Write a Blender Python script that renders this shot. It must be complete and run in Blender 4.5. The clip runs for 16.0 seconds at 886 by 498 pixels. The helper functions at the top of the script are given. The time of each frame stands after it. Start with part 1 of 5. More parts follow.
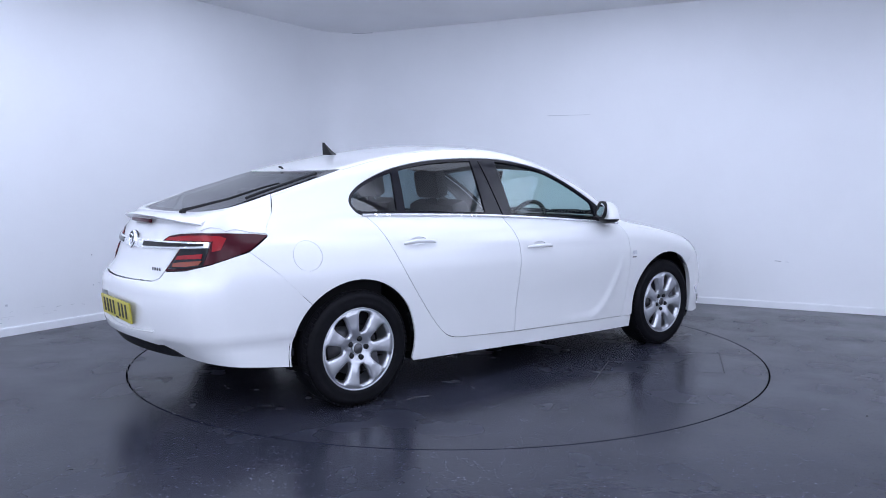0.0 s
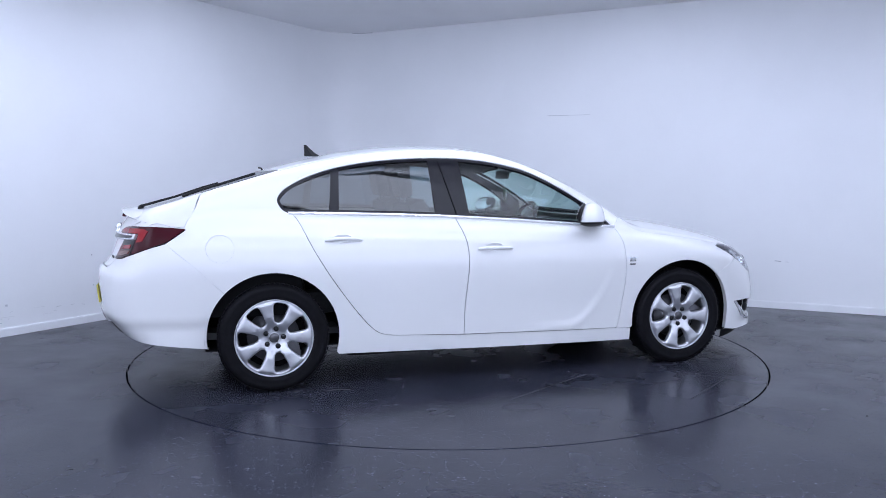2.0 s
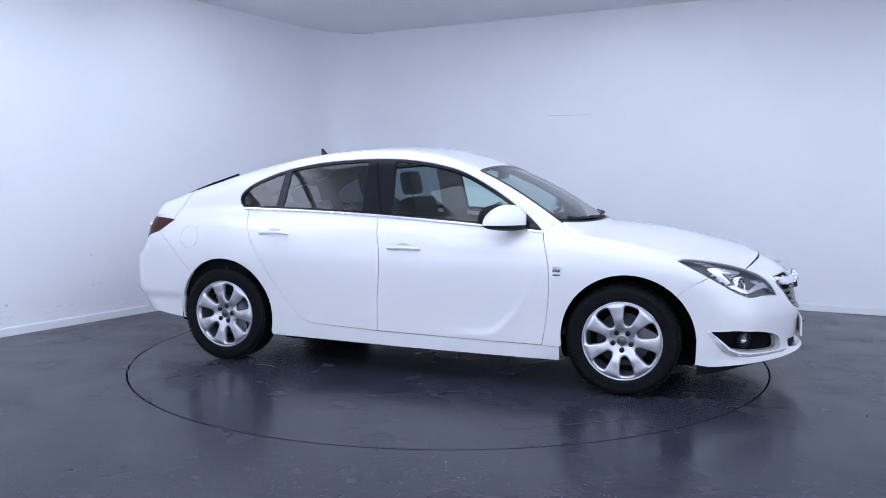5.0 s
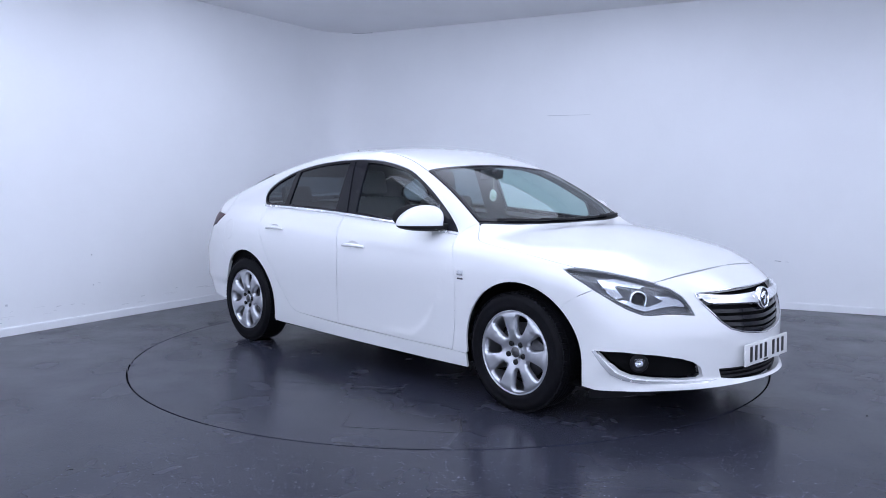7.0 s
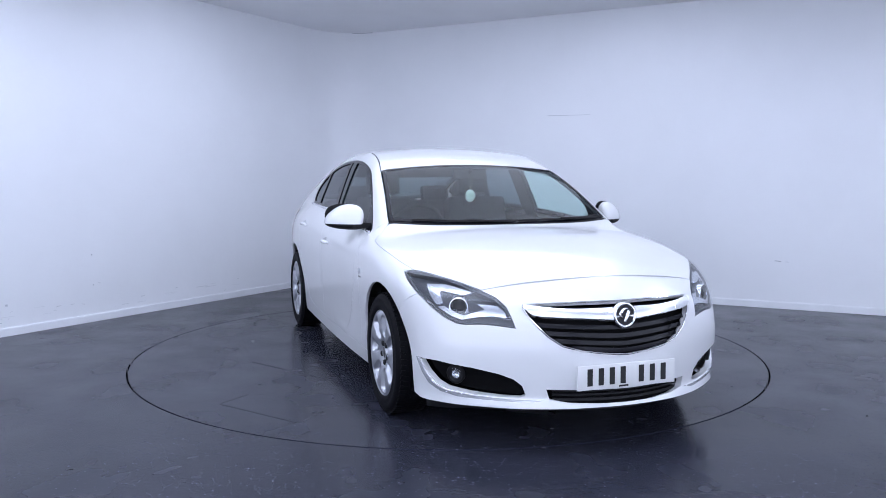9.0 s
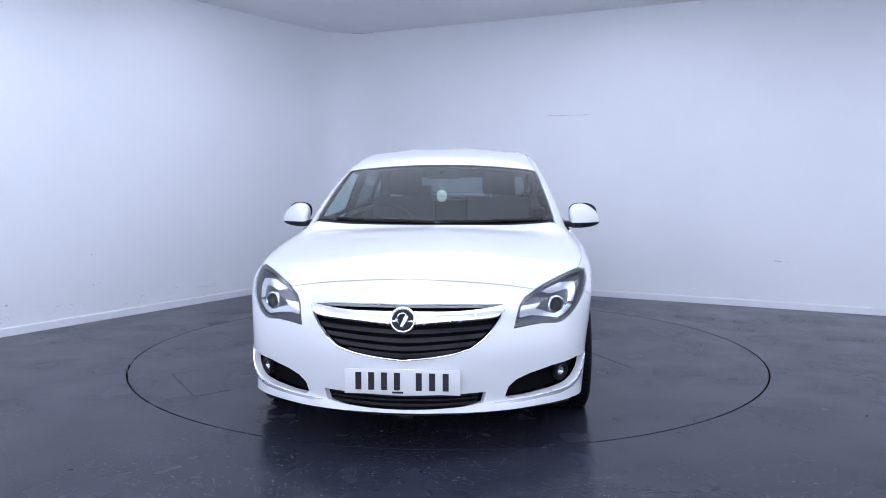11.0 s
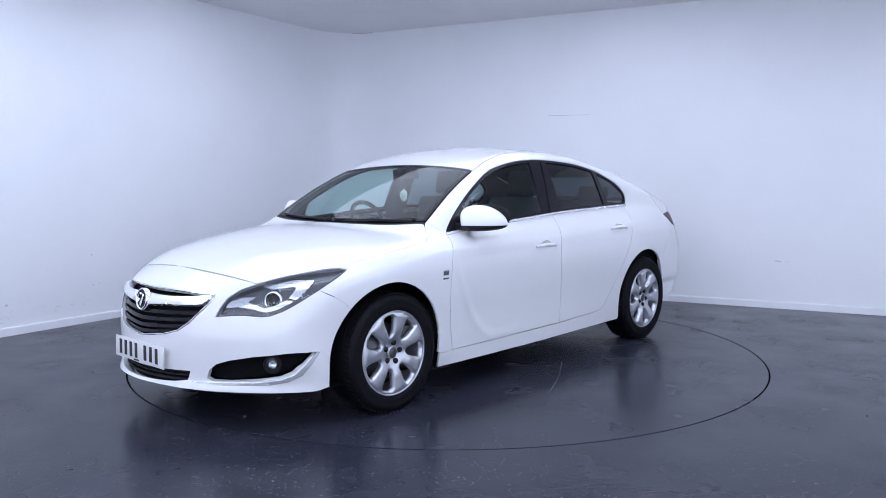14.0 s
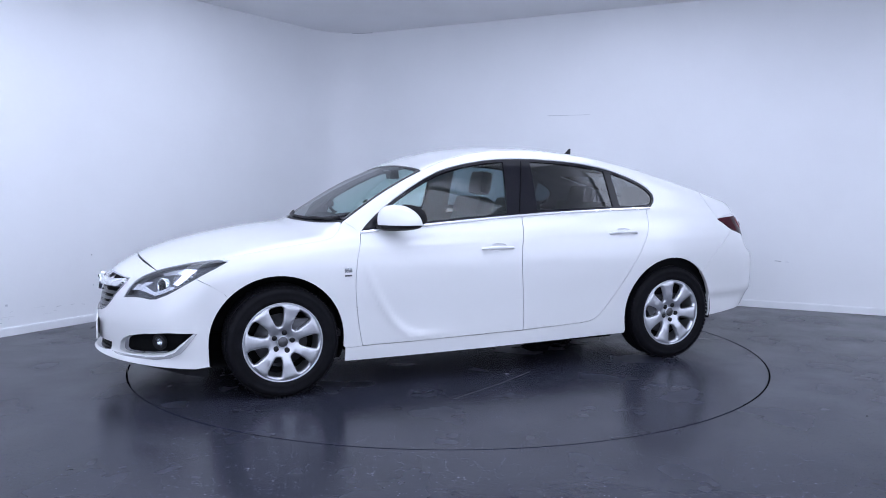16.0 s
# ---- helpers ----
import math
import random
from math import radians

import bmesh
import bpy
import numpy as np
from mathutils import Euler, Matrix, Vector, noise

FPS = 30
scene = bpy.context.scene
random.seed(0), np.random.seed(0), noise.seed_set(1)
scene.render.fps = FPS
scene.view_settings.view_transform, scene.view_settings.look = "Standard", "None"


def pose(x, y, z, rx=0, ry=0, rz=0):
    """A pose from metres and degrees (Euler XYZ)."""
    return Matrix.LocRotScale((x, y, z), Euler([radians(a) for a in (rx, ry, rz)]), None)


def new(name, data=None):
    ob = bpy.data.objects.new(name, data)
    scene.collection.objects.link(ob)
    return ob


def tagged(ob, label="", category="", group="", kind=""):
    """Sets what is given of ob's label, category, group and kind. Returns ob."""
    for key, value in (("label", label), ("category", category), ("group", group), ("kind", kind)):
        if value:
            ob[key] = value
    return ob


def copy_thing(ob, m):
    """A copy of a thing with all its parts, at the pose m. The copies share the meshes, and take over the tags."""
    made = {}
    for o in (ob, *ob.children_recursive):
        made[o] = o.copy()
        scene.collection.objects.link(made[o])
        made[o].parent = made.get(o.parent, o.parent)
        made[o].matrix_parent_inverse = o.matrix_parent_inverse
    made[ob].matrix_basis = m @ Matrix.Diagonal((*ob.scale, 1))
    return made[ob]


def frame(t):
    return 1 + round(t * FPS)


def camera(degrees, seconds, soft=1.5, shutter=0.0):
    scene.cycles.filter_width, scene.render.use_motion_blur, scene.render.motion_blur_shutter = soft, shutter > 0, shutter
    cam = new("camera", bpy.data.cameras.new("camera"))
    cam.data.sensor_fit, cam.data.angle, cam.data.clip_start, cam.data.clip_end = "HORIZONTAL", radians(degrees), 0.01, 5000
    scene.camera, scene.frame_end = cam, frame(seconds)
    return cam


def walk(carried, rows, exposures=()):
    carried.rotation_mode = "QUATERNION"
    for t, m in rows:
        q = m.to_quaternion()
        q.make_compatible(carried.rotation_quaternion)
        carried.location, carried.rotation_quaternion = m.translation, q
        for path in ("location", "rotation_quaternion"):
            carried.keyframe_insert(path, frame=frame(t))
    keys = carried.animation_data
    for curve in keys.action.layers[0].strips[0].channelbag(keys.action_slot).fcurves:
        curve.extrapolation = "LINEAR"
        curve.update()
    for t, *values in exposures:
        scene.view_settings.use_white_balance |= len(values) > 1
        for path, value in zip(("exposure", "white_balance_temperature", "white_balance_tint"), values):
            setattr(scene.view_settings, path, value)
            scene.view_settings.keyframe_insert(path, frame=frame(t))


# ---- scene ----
cam = camera(58.64, 16.0, soft=0.9)
EYE = pose(0.0, -5.839, 1.263, 84.964, 0.0, 0.329)
walk(cam, [(0.0, EYE), (16.0, EYE)], exposures=[(0.0, -0.24), (16.0, -0.24)])

# heading of the car's nose in degrees, second by second
HEADING = [(0.0, 38.55), (0.5, 34.75), (1.0, 28.97), (1.5, 23.0), (2.0, 16.75), (2.5, 10.65), (3.0, 4.4),
           (3.5, -1.6), (4.0, -7.55), (6.5, -38.65), (7.0, -44.8), (7.5, -50.85), (8.0, -57.15),
           (8.5, -63.3), (9.0, -69.7), (11.5, -101.2), (12.0, -107.65), (12.5, -113.85), (13.0, -120.2), (13.5, -126.3),
           (14.0, -132.55), (14.5, -138.6), (15.0, -144.9), (15.5, -151.0), (16.0, -157.3)]
CAR_OFFSET = Vector((0.030, -0.001, 0.0))

# ---- world and lamps ----
world = bpy.data.worlds.new("world")
scene.world = world
world.use_nodes = True
world.node_tree.nodes["Background"].inputs[0].default_value = (0.55, 0.65, 1.0, 1)
world.node_tree.nodes["Background"].inputs[1].default_value = 0.02
COLD = (0.782, 0.865, 1.098)
PANEL_POWER = 4.2


# ---- materials ----
def ramp(nt, fac, stops):
    n = nt.nodes.new("ShaderNodeValToRGB")
    while len(n.color_ramp.elements) < len(stops):
        n.color_ramp.elements.new(0.5)
    for el, (p, c) in zip(n.color_ramp.elements, stops):
        el.position, el.color = p, (*c, 1)
    nt.links.new(fac, n.inputs[0])
    return n.outputs[0]


def noise_tex(nt, scale, detail=4.0, stretch=(1, 1, 1), rough=0.55):
    tc = nt.nodes.new("ShaderNodeTexCoord")
    mp = nt.nodes.new("ShaderNodeMapping")
    mp.inputs["Scale"].default_value = stretch
    n = nt.nodes.new("ShaderNodeTexNoise")
    n.inputs["Scale"].default_value, n.inputs["Detail"].default_value, n.inputs["Roughness"].default_value = scale, detail, rough
    nt.links.new(tc.outputs["Object"], mp.inputs[0])
    nt.links.new(mp.outputs[0], n.inputs["Vector"])
    return n.outputs["Fac"]


def material(name, color, rough=0.5, metal=0.0, vary=0.06, scale=6.0, bump=0.0, bump_scale=60.0, coat=0.0, rough_vary=0.05, stretch=(1, 1, 1), spec=0.5):
    m = bpy.data.materials.new(name)
    m.use_nodes = True
    nt = m.node_tree
    b = nt.nodes["Principled BSDF"]
    b.inputs["Roughness"].default_value, b.inputs["Metallic"].default_value = rough, metal
    b.inputs["Coat Weight"].default_value, b.inputs["Coat Roughness"].default_value = coat, 0.03
    fac = noise_tex(nt, scale, stretch=stretch)
    lo, hi = [tuple(min(1, max(0, c * k)) for c in color) for k in (1 - vary, 1 + vary)]
    nt.links.new(ramp(nt, fac, [(0.3, lo), (0.7, hi)]), b.inputs["Base Color"])
    if rough_vary:
        fr = noise_tex(nt, scale * 4.3, stretch=stretch)
        r0, r1 = max(0.0, rough - rough_vary), rough + rough_vary
        nt.links.new(ramp(nt, fr, [(0.3, (r0,) * 3), (0.7, (r1,) * 3)]), b.inputs["Roughness"])
    if bump:
        bp = nt.nodes.new("ShaderNodeBump")
        bp.inputs["Strength"].default_value, bp.inputs["Distance"].default_value = 1.0, bump
        nt.links.new(noise_tex(nt, bump_scale, 6.0), bp.inputs["Height"])
        nt.links.new(bp.outputs[0], b.inputs["Normal"])
    b.inputs["Specular IOR Level"].default_value = spec
    return m


def glow(name, color, power):
    m = bpy.data.materials.new(name)
    m.use_nodes = True
    b = m.node_tree.nodes["Principled BSDF"]
    b.inputs["Base Color"].default_value = (0.8, 0.8, 0.8, 1)
    b.inputs["Emission Color"].default_value = (*color, 1)
    b.inputs["Emission Strength"].default_value = power
    return m


def glass(name, tint, clear=0.05, rough=0.0):
    """Thin sheet: a clear tinted pane with a mirror film that grows towards grazing angles."""
    m = bpy.data.materials.new(name)
    m.use_nodes = True
    nt = m.node_tree
    nt.nodes.remove(nt.nodes["Principled BSDF"])
    out = nt.nodes["Material Output"]
    tr, gl, mix, lw, pw, mr = (nt.nodes.new("ShaderNode" + k) for k in ("BsdfTransparent", "BsdfGlossy", "MixShader", "LayerWeight", "Math", "MapRange"))
    tr.inputs[0].default_value = (*tint, 1)
    gl.inputs["Roughness"].default_value = rough
    lw.inputs["Blend"].default_value = 0.5
    pw.operation = "POWER"
    pw.inputs[1].default_value = 5.0
    mr.inputs["To Min"].default_value, mr.inputs["To Max"].default_value = clear, 0.97
    nt.links.new(lw.outputs["Facing"], pw.inputs[0])
    nt.links.new(pw.outputs[0], mr.inputs["Value"])
    nt.links.new(mr.outputs[0], mix.inputs[0])
    nt.links.new(tr.outputs[0], mix.inputs[1])
    nt.links.new(gl.outputs[0], mix.inputs[2])
    nt.links.new(mix.outputs[0], out.inputs[0])
    return m


def floor_material(name, swirl=1.0):
    """Dark grey-blue painted concrete with fine grit, scuffs and a satin sheen."""
    m = bpy.data.materials.new(name)
    m.use_nodes = True
    nt = m.node_tree
    b = nt.nodes["Principled BSDF"]
    big = noise_tex(nt, 0.9 * swirl, 4.0)
    base = ramp(nt, big, [(0.3, (0.0225, 0.0245, 0.0365)), (0.7, (0.0320, 0.0340, 0.0490))])
    # sparse pale grit in patches
    tc = nt.nodes.new("ShaderNodeTexCoord")
    vo = nt.nodes.new("ShaderNodeTexVoronoi")
    vo.inputs["Scale"].default_value = 52.0
    nt.links.new(tc.outputs["Object"], vo.inputs["Vector"])
    dot = ramp(nt, vo.outputs["Distance"], [(0.10, (1, 1, 1)), (0.24, (0, 0, 0))])
    pick = ramp(nt, vo.outputs["Color"], [(0.50, (0, 0, 0)), (0.80, (1, 1, 1))])
    patch = ramp(nt, noise_tex(nt, 2.6, 3.0), [(0.36, (0.15,) * 3), (0.60, (1, 1, 1))])
    fac = dot
    for other in (pick, patch):
        mul = nt.nodes.new("ShaderNodeMath")
        mul.operation = "MULTIPLY"
        nt.links.new(fac, mul.inputs[0])
        nt.links.new(other, mul.inputs[1])
        fac = mul.outputs[0]
    mix = nt.nodes.new("ShaderNodeMix")
    mix.data_type = "RGBA"
    nt.links.new(fac, mix.inputs["Factor"])
    nt.links.new(base, mix.inputs["A"])
    mix.inputs["B"].default_value = (0.20, 0.205, 0.28, 1)
    nt.links.new(mix.outputs["Result"], b.inputs["Base Color"])
    nt.links.new(ramp(nt, noise_tex(nt, 2.1, 3.0), [(0.3, (0.18,) * 3), (0.7, (0.31,) * 3)]), b.inputs["Roughness"])
    b.inputs["Specular IOR Level"].default_value = 0.16
    bp = nt.nodes.new("ShaderNodeBump")
    bp.inputs["Strength"].default_value, bp.inputs["Distance"].default_value = 0.4, 0.0006
    nt.links.new(noise_tex(nt, 38.0, 2.0), bp.inputs["Height"])
    nt.links.new(bp.outputs[0], b.inputs["Normal"])
    return m


WALL = material("wall_paint", (0.83, 0.84, 0.87), 0.7, vary=0.02, scale=1.2, bump=0.0012, bump_scale=9.0)
CEIL = material("ceiling_paint", (0.84, 0.845, 0.87), 0.8, vary=0.02, scale=1.5, bump=0.0008, bump_scale=14.0)
SKIRT = material("skirting_paint", (0.80, 0.81, 0.84), 0.45, vary=0.03, scale=5.0)
FLOOR = floor_material("floor_paint")
DISC = floor_material("turntable_paint", 1.3)
GAP = material("black_gap", (0.006, 0.006, 0.007), 0.8, spec=0.05)
SCUFF = material("grey_scuff", (0.05, 0.05, 0.06), 0.6, vary=0.4, scale=30)
MARK = material("dark_mark", (0.02, 0.02, 0.024), 0.5, vary=0.3, scale=30)
WALL_SCUFF = material("grey_wall_scuff", (0.50, 0.51, 0.55), 0.7, vary=0.2, scale=30)
WALL_SMUDGE = material("faint_wall_smudge", (0.68, 0.69, 0.72), 0.7, vary=0.1, scale=40)
LAMP_WHITE = glow("lamp_diffuser", COLD, PANEL_POWER)
LAMP_FRAME = material("lamp_frame", (0.7, 0.7, 0.72), 0.4)


# ---- mesh helpers ----
def add_mesh(name, verts, faces, mat, parent=None, smooth=False, label=""):
    me = bpy.data.meshes.new(name)
    me.from_pydata([tuple(v) for v in verts], [], faces)
    me.update()
    if smooth:
        me.polygons.foreach_set("use_smooth", [True] * len(me.polygons))
    me.materials.append(mat)
    ob = new(name, me)
    if parent is not None:
        ob.parent = parent
    if label:
        tagged(ob, label)
    return ob


def part(name, bm, mat, parent, label="", smooth=True, sharp=35):
    me = bpy.data.meshes.new(name)
    if smooth:
        for f in bm.faces:
            f.smooth = True
        for e in bm.edges:
            if len(e.link_faces) == 2 and e.calc_face_angle(0) > radians(sharp):
                e.smooth = False
    bm.to_mesh(me)
    bm.free()
    me.materials.append(mat)
    ob = new(name, me)
    if parent is not None:
        ob.parent = parent
    if label:
        tagged(ob, label)
    return ob


def box_bm(bm, size, m=None, bevel=0.0):
    m = m or Matrix()
    geo = bmesh.ops.create_cube(bm, size=1.0, matrix=m @ Matrix.Diagonal((*size, 1)))
    if bevel:
        edges = {e for v in geo["verts"] for e in v.link_edges}
        bmesh.ops.bevel(bm, geom=list(edges), offset=bevel, segments=2, affect="EDGES", profile=0.6)
    return bm


def box(name, size, m, mat, parent=None, bevel=0.0, label=""):
    return part(name, box_bm(bmesh.new(), size, m, bevel), mat, parent, label)


def tube(name, pts, r, mat, parent=None, seg=8, label="", closed=False, flat=1.0):
    """A rod along points."""
    bm = bmesh.new()
    rings = []
    n = len(pts)
    pts = [Vector(q) for q in pts]
    for i, q in enumerate(pts):
        a = pts[(i - 1) % n] if closed or i else q
        b = pts[(i + 1) % n] if closed or i < n - 1 else q
        d = (b - a).normalized()
        side = d.cross(Vector((0, 0, 1)))
        side = side.normalized() if side.length > 1e-4 else Vector((1, 0, 0))
        up = side.cross(d)
        rr = r(i / (n - 1)) if callable(r) else r
        rings.append([bm.verts.new(q + side * math.cos(k * 2 * math.pi / seg) * rr + up * math.sin(k * 2 * math.pi / seg) * rr * flat) for k in range(seg)])
    for i in range(n if closed else n - 1):
        A, B = rings[i], rings[(i + 1) % n]
        for k in range(seg):
            bm.faces.new((A[k], A[(k + 1) % seg], B[(k + 1) % seg], B[k]))
    if not closed:
        bm.faces.new(rings[0][::-1])
        bm.faces.new(rings[-1])
    bmesh.ops.recalc_face_normals(bm, faces=bm.faces)
    return part(name, bm, mat, parent, label)


def lathe_bm(bm, profile, seg, m=None):
    """profile: (radius, along the local z); turned about z."""
    m = m or Matrix()
    rings = []
    for r, z in profile:
        if r < 1e-5:
            rings.append([bm.verts.new(m @ Vector((0, 0, z)))])
        else:
            rings.append([bm.verts.new(m @ Vector((r * math.cos(2 * math.pi * k / seg), r * math.sin(2 * math.pi * k / seg), z))) for k in range(seg)])
    for A, B in zip(rings, rings[1:]):
        for k in range(seg):
            q = [A[k % len(A)], A[(k + 1) % len(A)], B[(k + 1) % len(B)], B[k % len(B)]]
            q = list(dict.fromkeys(q))
            if len(q) > 2:
                bm.faces.new(q)
    return bm


# ---- the room ----
CEILING_Z = 3.04
CORNER = Vector((-1.333, 4.148))
LEFT_DIR, RIGHT_DIR = Vector((-0.515, -0.857)), Vector((0.894, -0.447))


def room_outline():
    """Plan of the studio: a rounded corner in front, plain walls behind the camera."""
    a0, a1 = CORNER + LEFT_DIR * 0.62, CORNER + RIGHT_DIR * 0.62
    arc = []
    for i in range(17):
        t = i / 16
        arc.append(a0 * (1 - t) ** 2 + CORNER * 2 * t * (1 - t) * 1.0 + a1 * t * t)
    left, right = CORNER + LEFT_DIR * 9.6, CORNER + RIGHT_DIR * 10.0
    back = left + RIGHT_DIR * 10.0
    return left, arc, right, back


LEFT_END, ARC, RIGHT_END, BACK_END = room_outline()


def wall_strip(name, line, z0, z1, out, mat, label, kind="structure", category="wall"):
    """A wall along a line of plan points, with thickness away from the room."""
    pts = [Vector((*q, 0)) for q in line]
    verts, faces = [], []
    for i, q in enumerate(pts):
        a, b = pts[max(0, i - 1)], pts[min(len(pts) - 1, i + 1)]
        d = (b - a).normalized()
        n = Vector((-d.y, d.x, 0)) * out
        for off in (Vector(), n):
            for z in (z0, z1):
                verts.append(q + off + Vector((0, 0, z)))
    for i in range(len(pts) - 1):
        k = 4 * i
        faces += [(k, k + 4, k + 5, k + 1), (k + 2, k + 3, k + 7, k + 6), (k + 1, k + 5, k + 7, k + 3), (k, k + 2, k + 6, k + 4)]
    e = 4 * (len(pts) - 1)
    faces += [(0, 1, 3, 2), (e, e + 2, e + 3, e + 1)]
    ob = add_mesh(name, verts, faces, mat)
    if len(pts) > 3:
        ob.data.polygons.foreach_set("use_smooth", [True] * len(ob.data.polygons))
        bm = bmesh.new()
        bm.from_mesh(ob.data)
        for ed in bm.edges:
            if len(ed.link_faces) == 2 and ed.calc_face_angle(0) > radians(35):
                ed.smooth = False
        bm.to_mesh(ob.data)
        bm.free()
    return tagged(ob, label, category, kind=kind)


def room():
    lay = [("wall_west", [LEFT_END] + [ARC[0]], "white painted studio side wall"),
           ("wall_corner", ARC, "white wall curving round the studio corner"),
           ("wall_north", [ARC[-1], RIGHT_END], "white painted studio back wall with faint scuffs"),
           ("wall_east", [RIGHT_END, BACK_END], "plain white studio wall"),
           ("wall_south", [BACK_END, LEFT_END], "plain white studio wall")]
    for name, line, label in lay:
        wall_strip(name, line, 0.0, CEILING_Z, 0.12, WALL, label)
    for name, line in (("baseboard_west", [LEFT_END, ARC[0]]), ("baseboard_corner", ARC), ("baseboard_north", [ARC[-1], RIGHT_END])):
        wall_strip(name, line, 0.0, 0.060, -0.014, SKIRT, "white painted low skirting board", category="baseboard")
        wall_strip(name.replace("board", "trim"), line, 0.060, 0.067, -0.009, SKIRT, "rounded white lip of skirting", category="trim")
    # floor with a round hole for the turntable, ceiling above
    bm = bmesh.new()
    seg, R = 160, 2.2440
    ring = [bm.verts.new((R * math.cos(2 * math.pi * k / seg), R * math.sin(2 * math.pi * k / seg), 0)) for k in range(seg)]
    outer = [bm.verts.new((14 * math.cos(2 * math.pi * k / seg), 14 * math.sin(2 * math.pi * k / seg), 0)) for k in range(seg)]
    low = [bm.verts.new((v.co.x, v.co.y, -0.06)) for v in ring]
    for k in range(seg):
        j = (k + 1) % seg
        bm.faces.new((ring[k], outer[k], outer[j], ring[j]))
        bm.faces.new((low[k], ring[k], ring[j], low[j]))
    bm.faces.new(low)
    tagged(part("floor", bm, FLOOR, None, smooth=False), "dark grey painted concrete studio floor with satin sheen", "floor", kind="structure")
    bm = bmesh.new()
    ra = [[bm.verts.new((r * math.cos(2 * math.pi * k / seg), r * math.sin(2 * math.pi * k / seg), -0.045)) for k in range(seg)] for r in (2.2325, 2.2438)]
    for k in range(seg):
        bm.faces.new((ra[0][k], ra[1][k], ra[1][(k + 1) % seg], ra[0][(k + 1) % seg]))
    part("joint", bm, GAP, bpy.data.objects["floor"], smooth=False)
    verts = [(*q, CEILING_Z) for q in (LEFT_END, CORNER, RIGHT_END, BACK_END)]
    verts = [((x - 0.5) * 1.15 + 0.5, (y + 2) * 1.15 - 2, z) for x, y, z in verts]
    verts += [(x, y, z + 0.1) for x, y, z in verts]
    faces = [(0, 3, 2, 1), (4, 5, 6, 7)] + [(i, (i + 1) % 4, 4 + (i + 1) % 4, 4 + i) for i in range(4)]
    tagged(add_mesh("ceiling", verts, faces, CEIL), "white painted flat ceiling", "ceiling", kind="structure")


room()


def turntable():
    """Round plate set flush in the floor, with a thin open joint, that turns with the car."""
    bm = bmesh.new()
    seg, R = 160, 2.2325
    top = [bm.verts.new((R * math.cos(2 * math.pi * k / seg), R * math.sin(2 * math.pi * k / seg), 0)) for k in range(seg)]
    low = [bm.verts.new((v.co.x, v.co.y, -0.055)) for v in top]
    bm.faces.new(top)
    bm.faces.new(low[::-1])
    for k in range(seg):
        bm.faces.new((low[k], low[(k + 1) % seg], top[(k + 1) % seg], top[k]))
    root = new("turntable")
    part("plate", bm, DISC, root, smooth=False)
    tagged(root, "round dark grey turntable set flush in floor", "turntable")
    return root


TABLE = turntable()


DROP = 0.28


def ceiling_light(m, w, d):
    root = new("ceiling_light")
    root.matrix_basis = m
    bm = bmesh.new()
    box_bm(bm, (w, d, 0.02), pose(0, 0, -0.035))
    part("diffuser", bm, LAMP_WHITE, root, smooth=False)
    for name, size, at in (("frame", (w + 0.08, 0.04, 0.06), (0, d / 2 + 0.02, -0.03)), ("frame", (w + 0.08, 0.04, 0.06), (0, -d / 2 - 0.02, -0.03)),
                           ("frame", (0.04, d, 0.06), (w / 2 + 0.02, 0, -0.03)), ("frame", (0.04, d, 0.06), (-w / 2 - 0.02, 0, -0.03))):
        box(name, size, pose(*at), LAMP_FRAME, root)
    for sx in (-0.42, 0.42):
        for sy in (-0.5, 0.5):
            tube("hanger", [(w * sx, d * sy + (0.02 if sy > 0 else -0.02), 0.0), (w * sx, d * sy + (0.02 if sy > 0 else -0.02), DROP)], 0.004, LAMP_FRAME, root, 6)
    tagged(root, "long white hanging light panel with plain frame", "ceiling light", "studio ceiling lights")
    return root


# strips near both side walls, a row behind the camera and one before the car
LIGHTS = [(-3.65, -2.0, 59, 4.4, 0.72), (-0.6, -4.9, -12, 4.4, 0.9), (4.4, -1.3, -26.6, 3.8, 0.8), (0.4, -2.4, 0, 3.8, 0.9)]
for x, y, rz, w, d in LIGHTS:
    ceiling_light(pose(x, y, CEILING_Z - DROP, 0, 0, rz), w, d)


def ceiling_screen(m, w, d):
    """Large flush luminous cloth ceiling over the turntable in a thin frame."""
    root = new("ceiling_screen")
    root.matrix_basis = m
    part("diffuser", box_bm(bmesh.new(), (w, d, 0.012), pose(0, 0, -0.010)), SCREEN_WHITE, root, smooth=False)
    for sx, sy, size in ((0, 1, (w + 0.06, 0.03, 0.03)), (0, -1, (w + 0.06, 0.03, 0.03)), (1, 0, (0.03, d, 0.03)), (-1, 0, (0.03, d, 0.03))):
        part("frame", box_bm(bmesh.new(), size, pose(sx * (w / 2 + 0.015), sy * (d / 2 + 0.015), -0.015), 0.003), LAMP_FRAME, root)
    tagged(root, "large white luminous ceiling screen in a thin frame", "ceiling light")


SCREEN_WHITE = glow("screen_diffuser", COLD, 1.95)
ceiling_screen(pose(-0.1, 0.35, CEILING_Z), 4.4, 2.9)


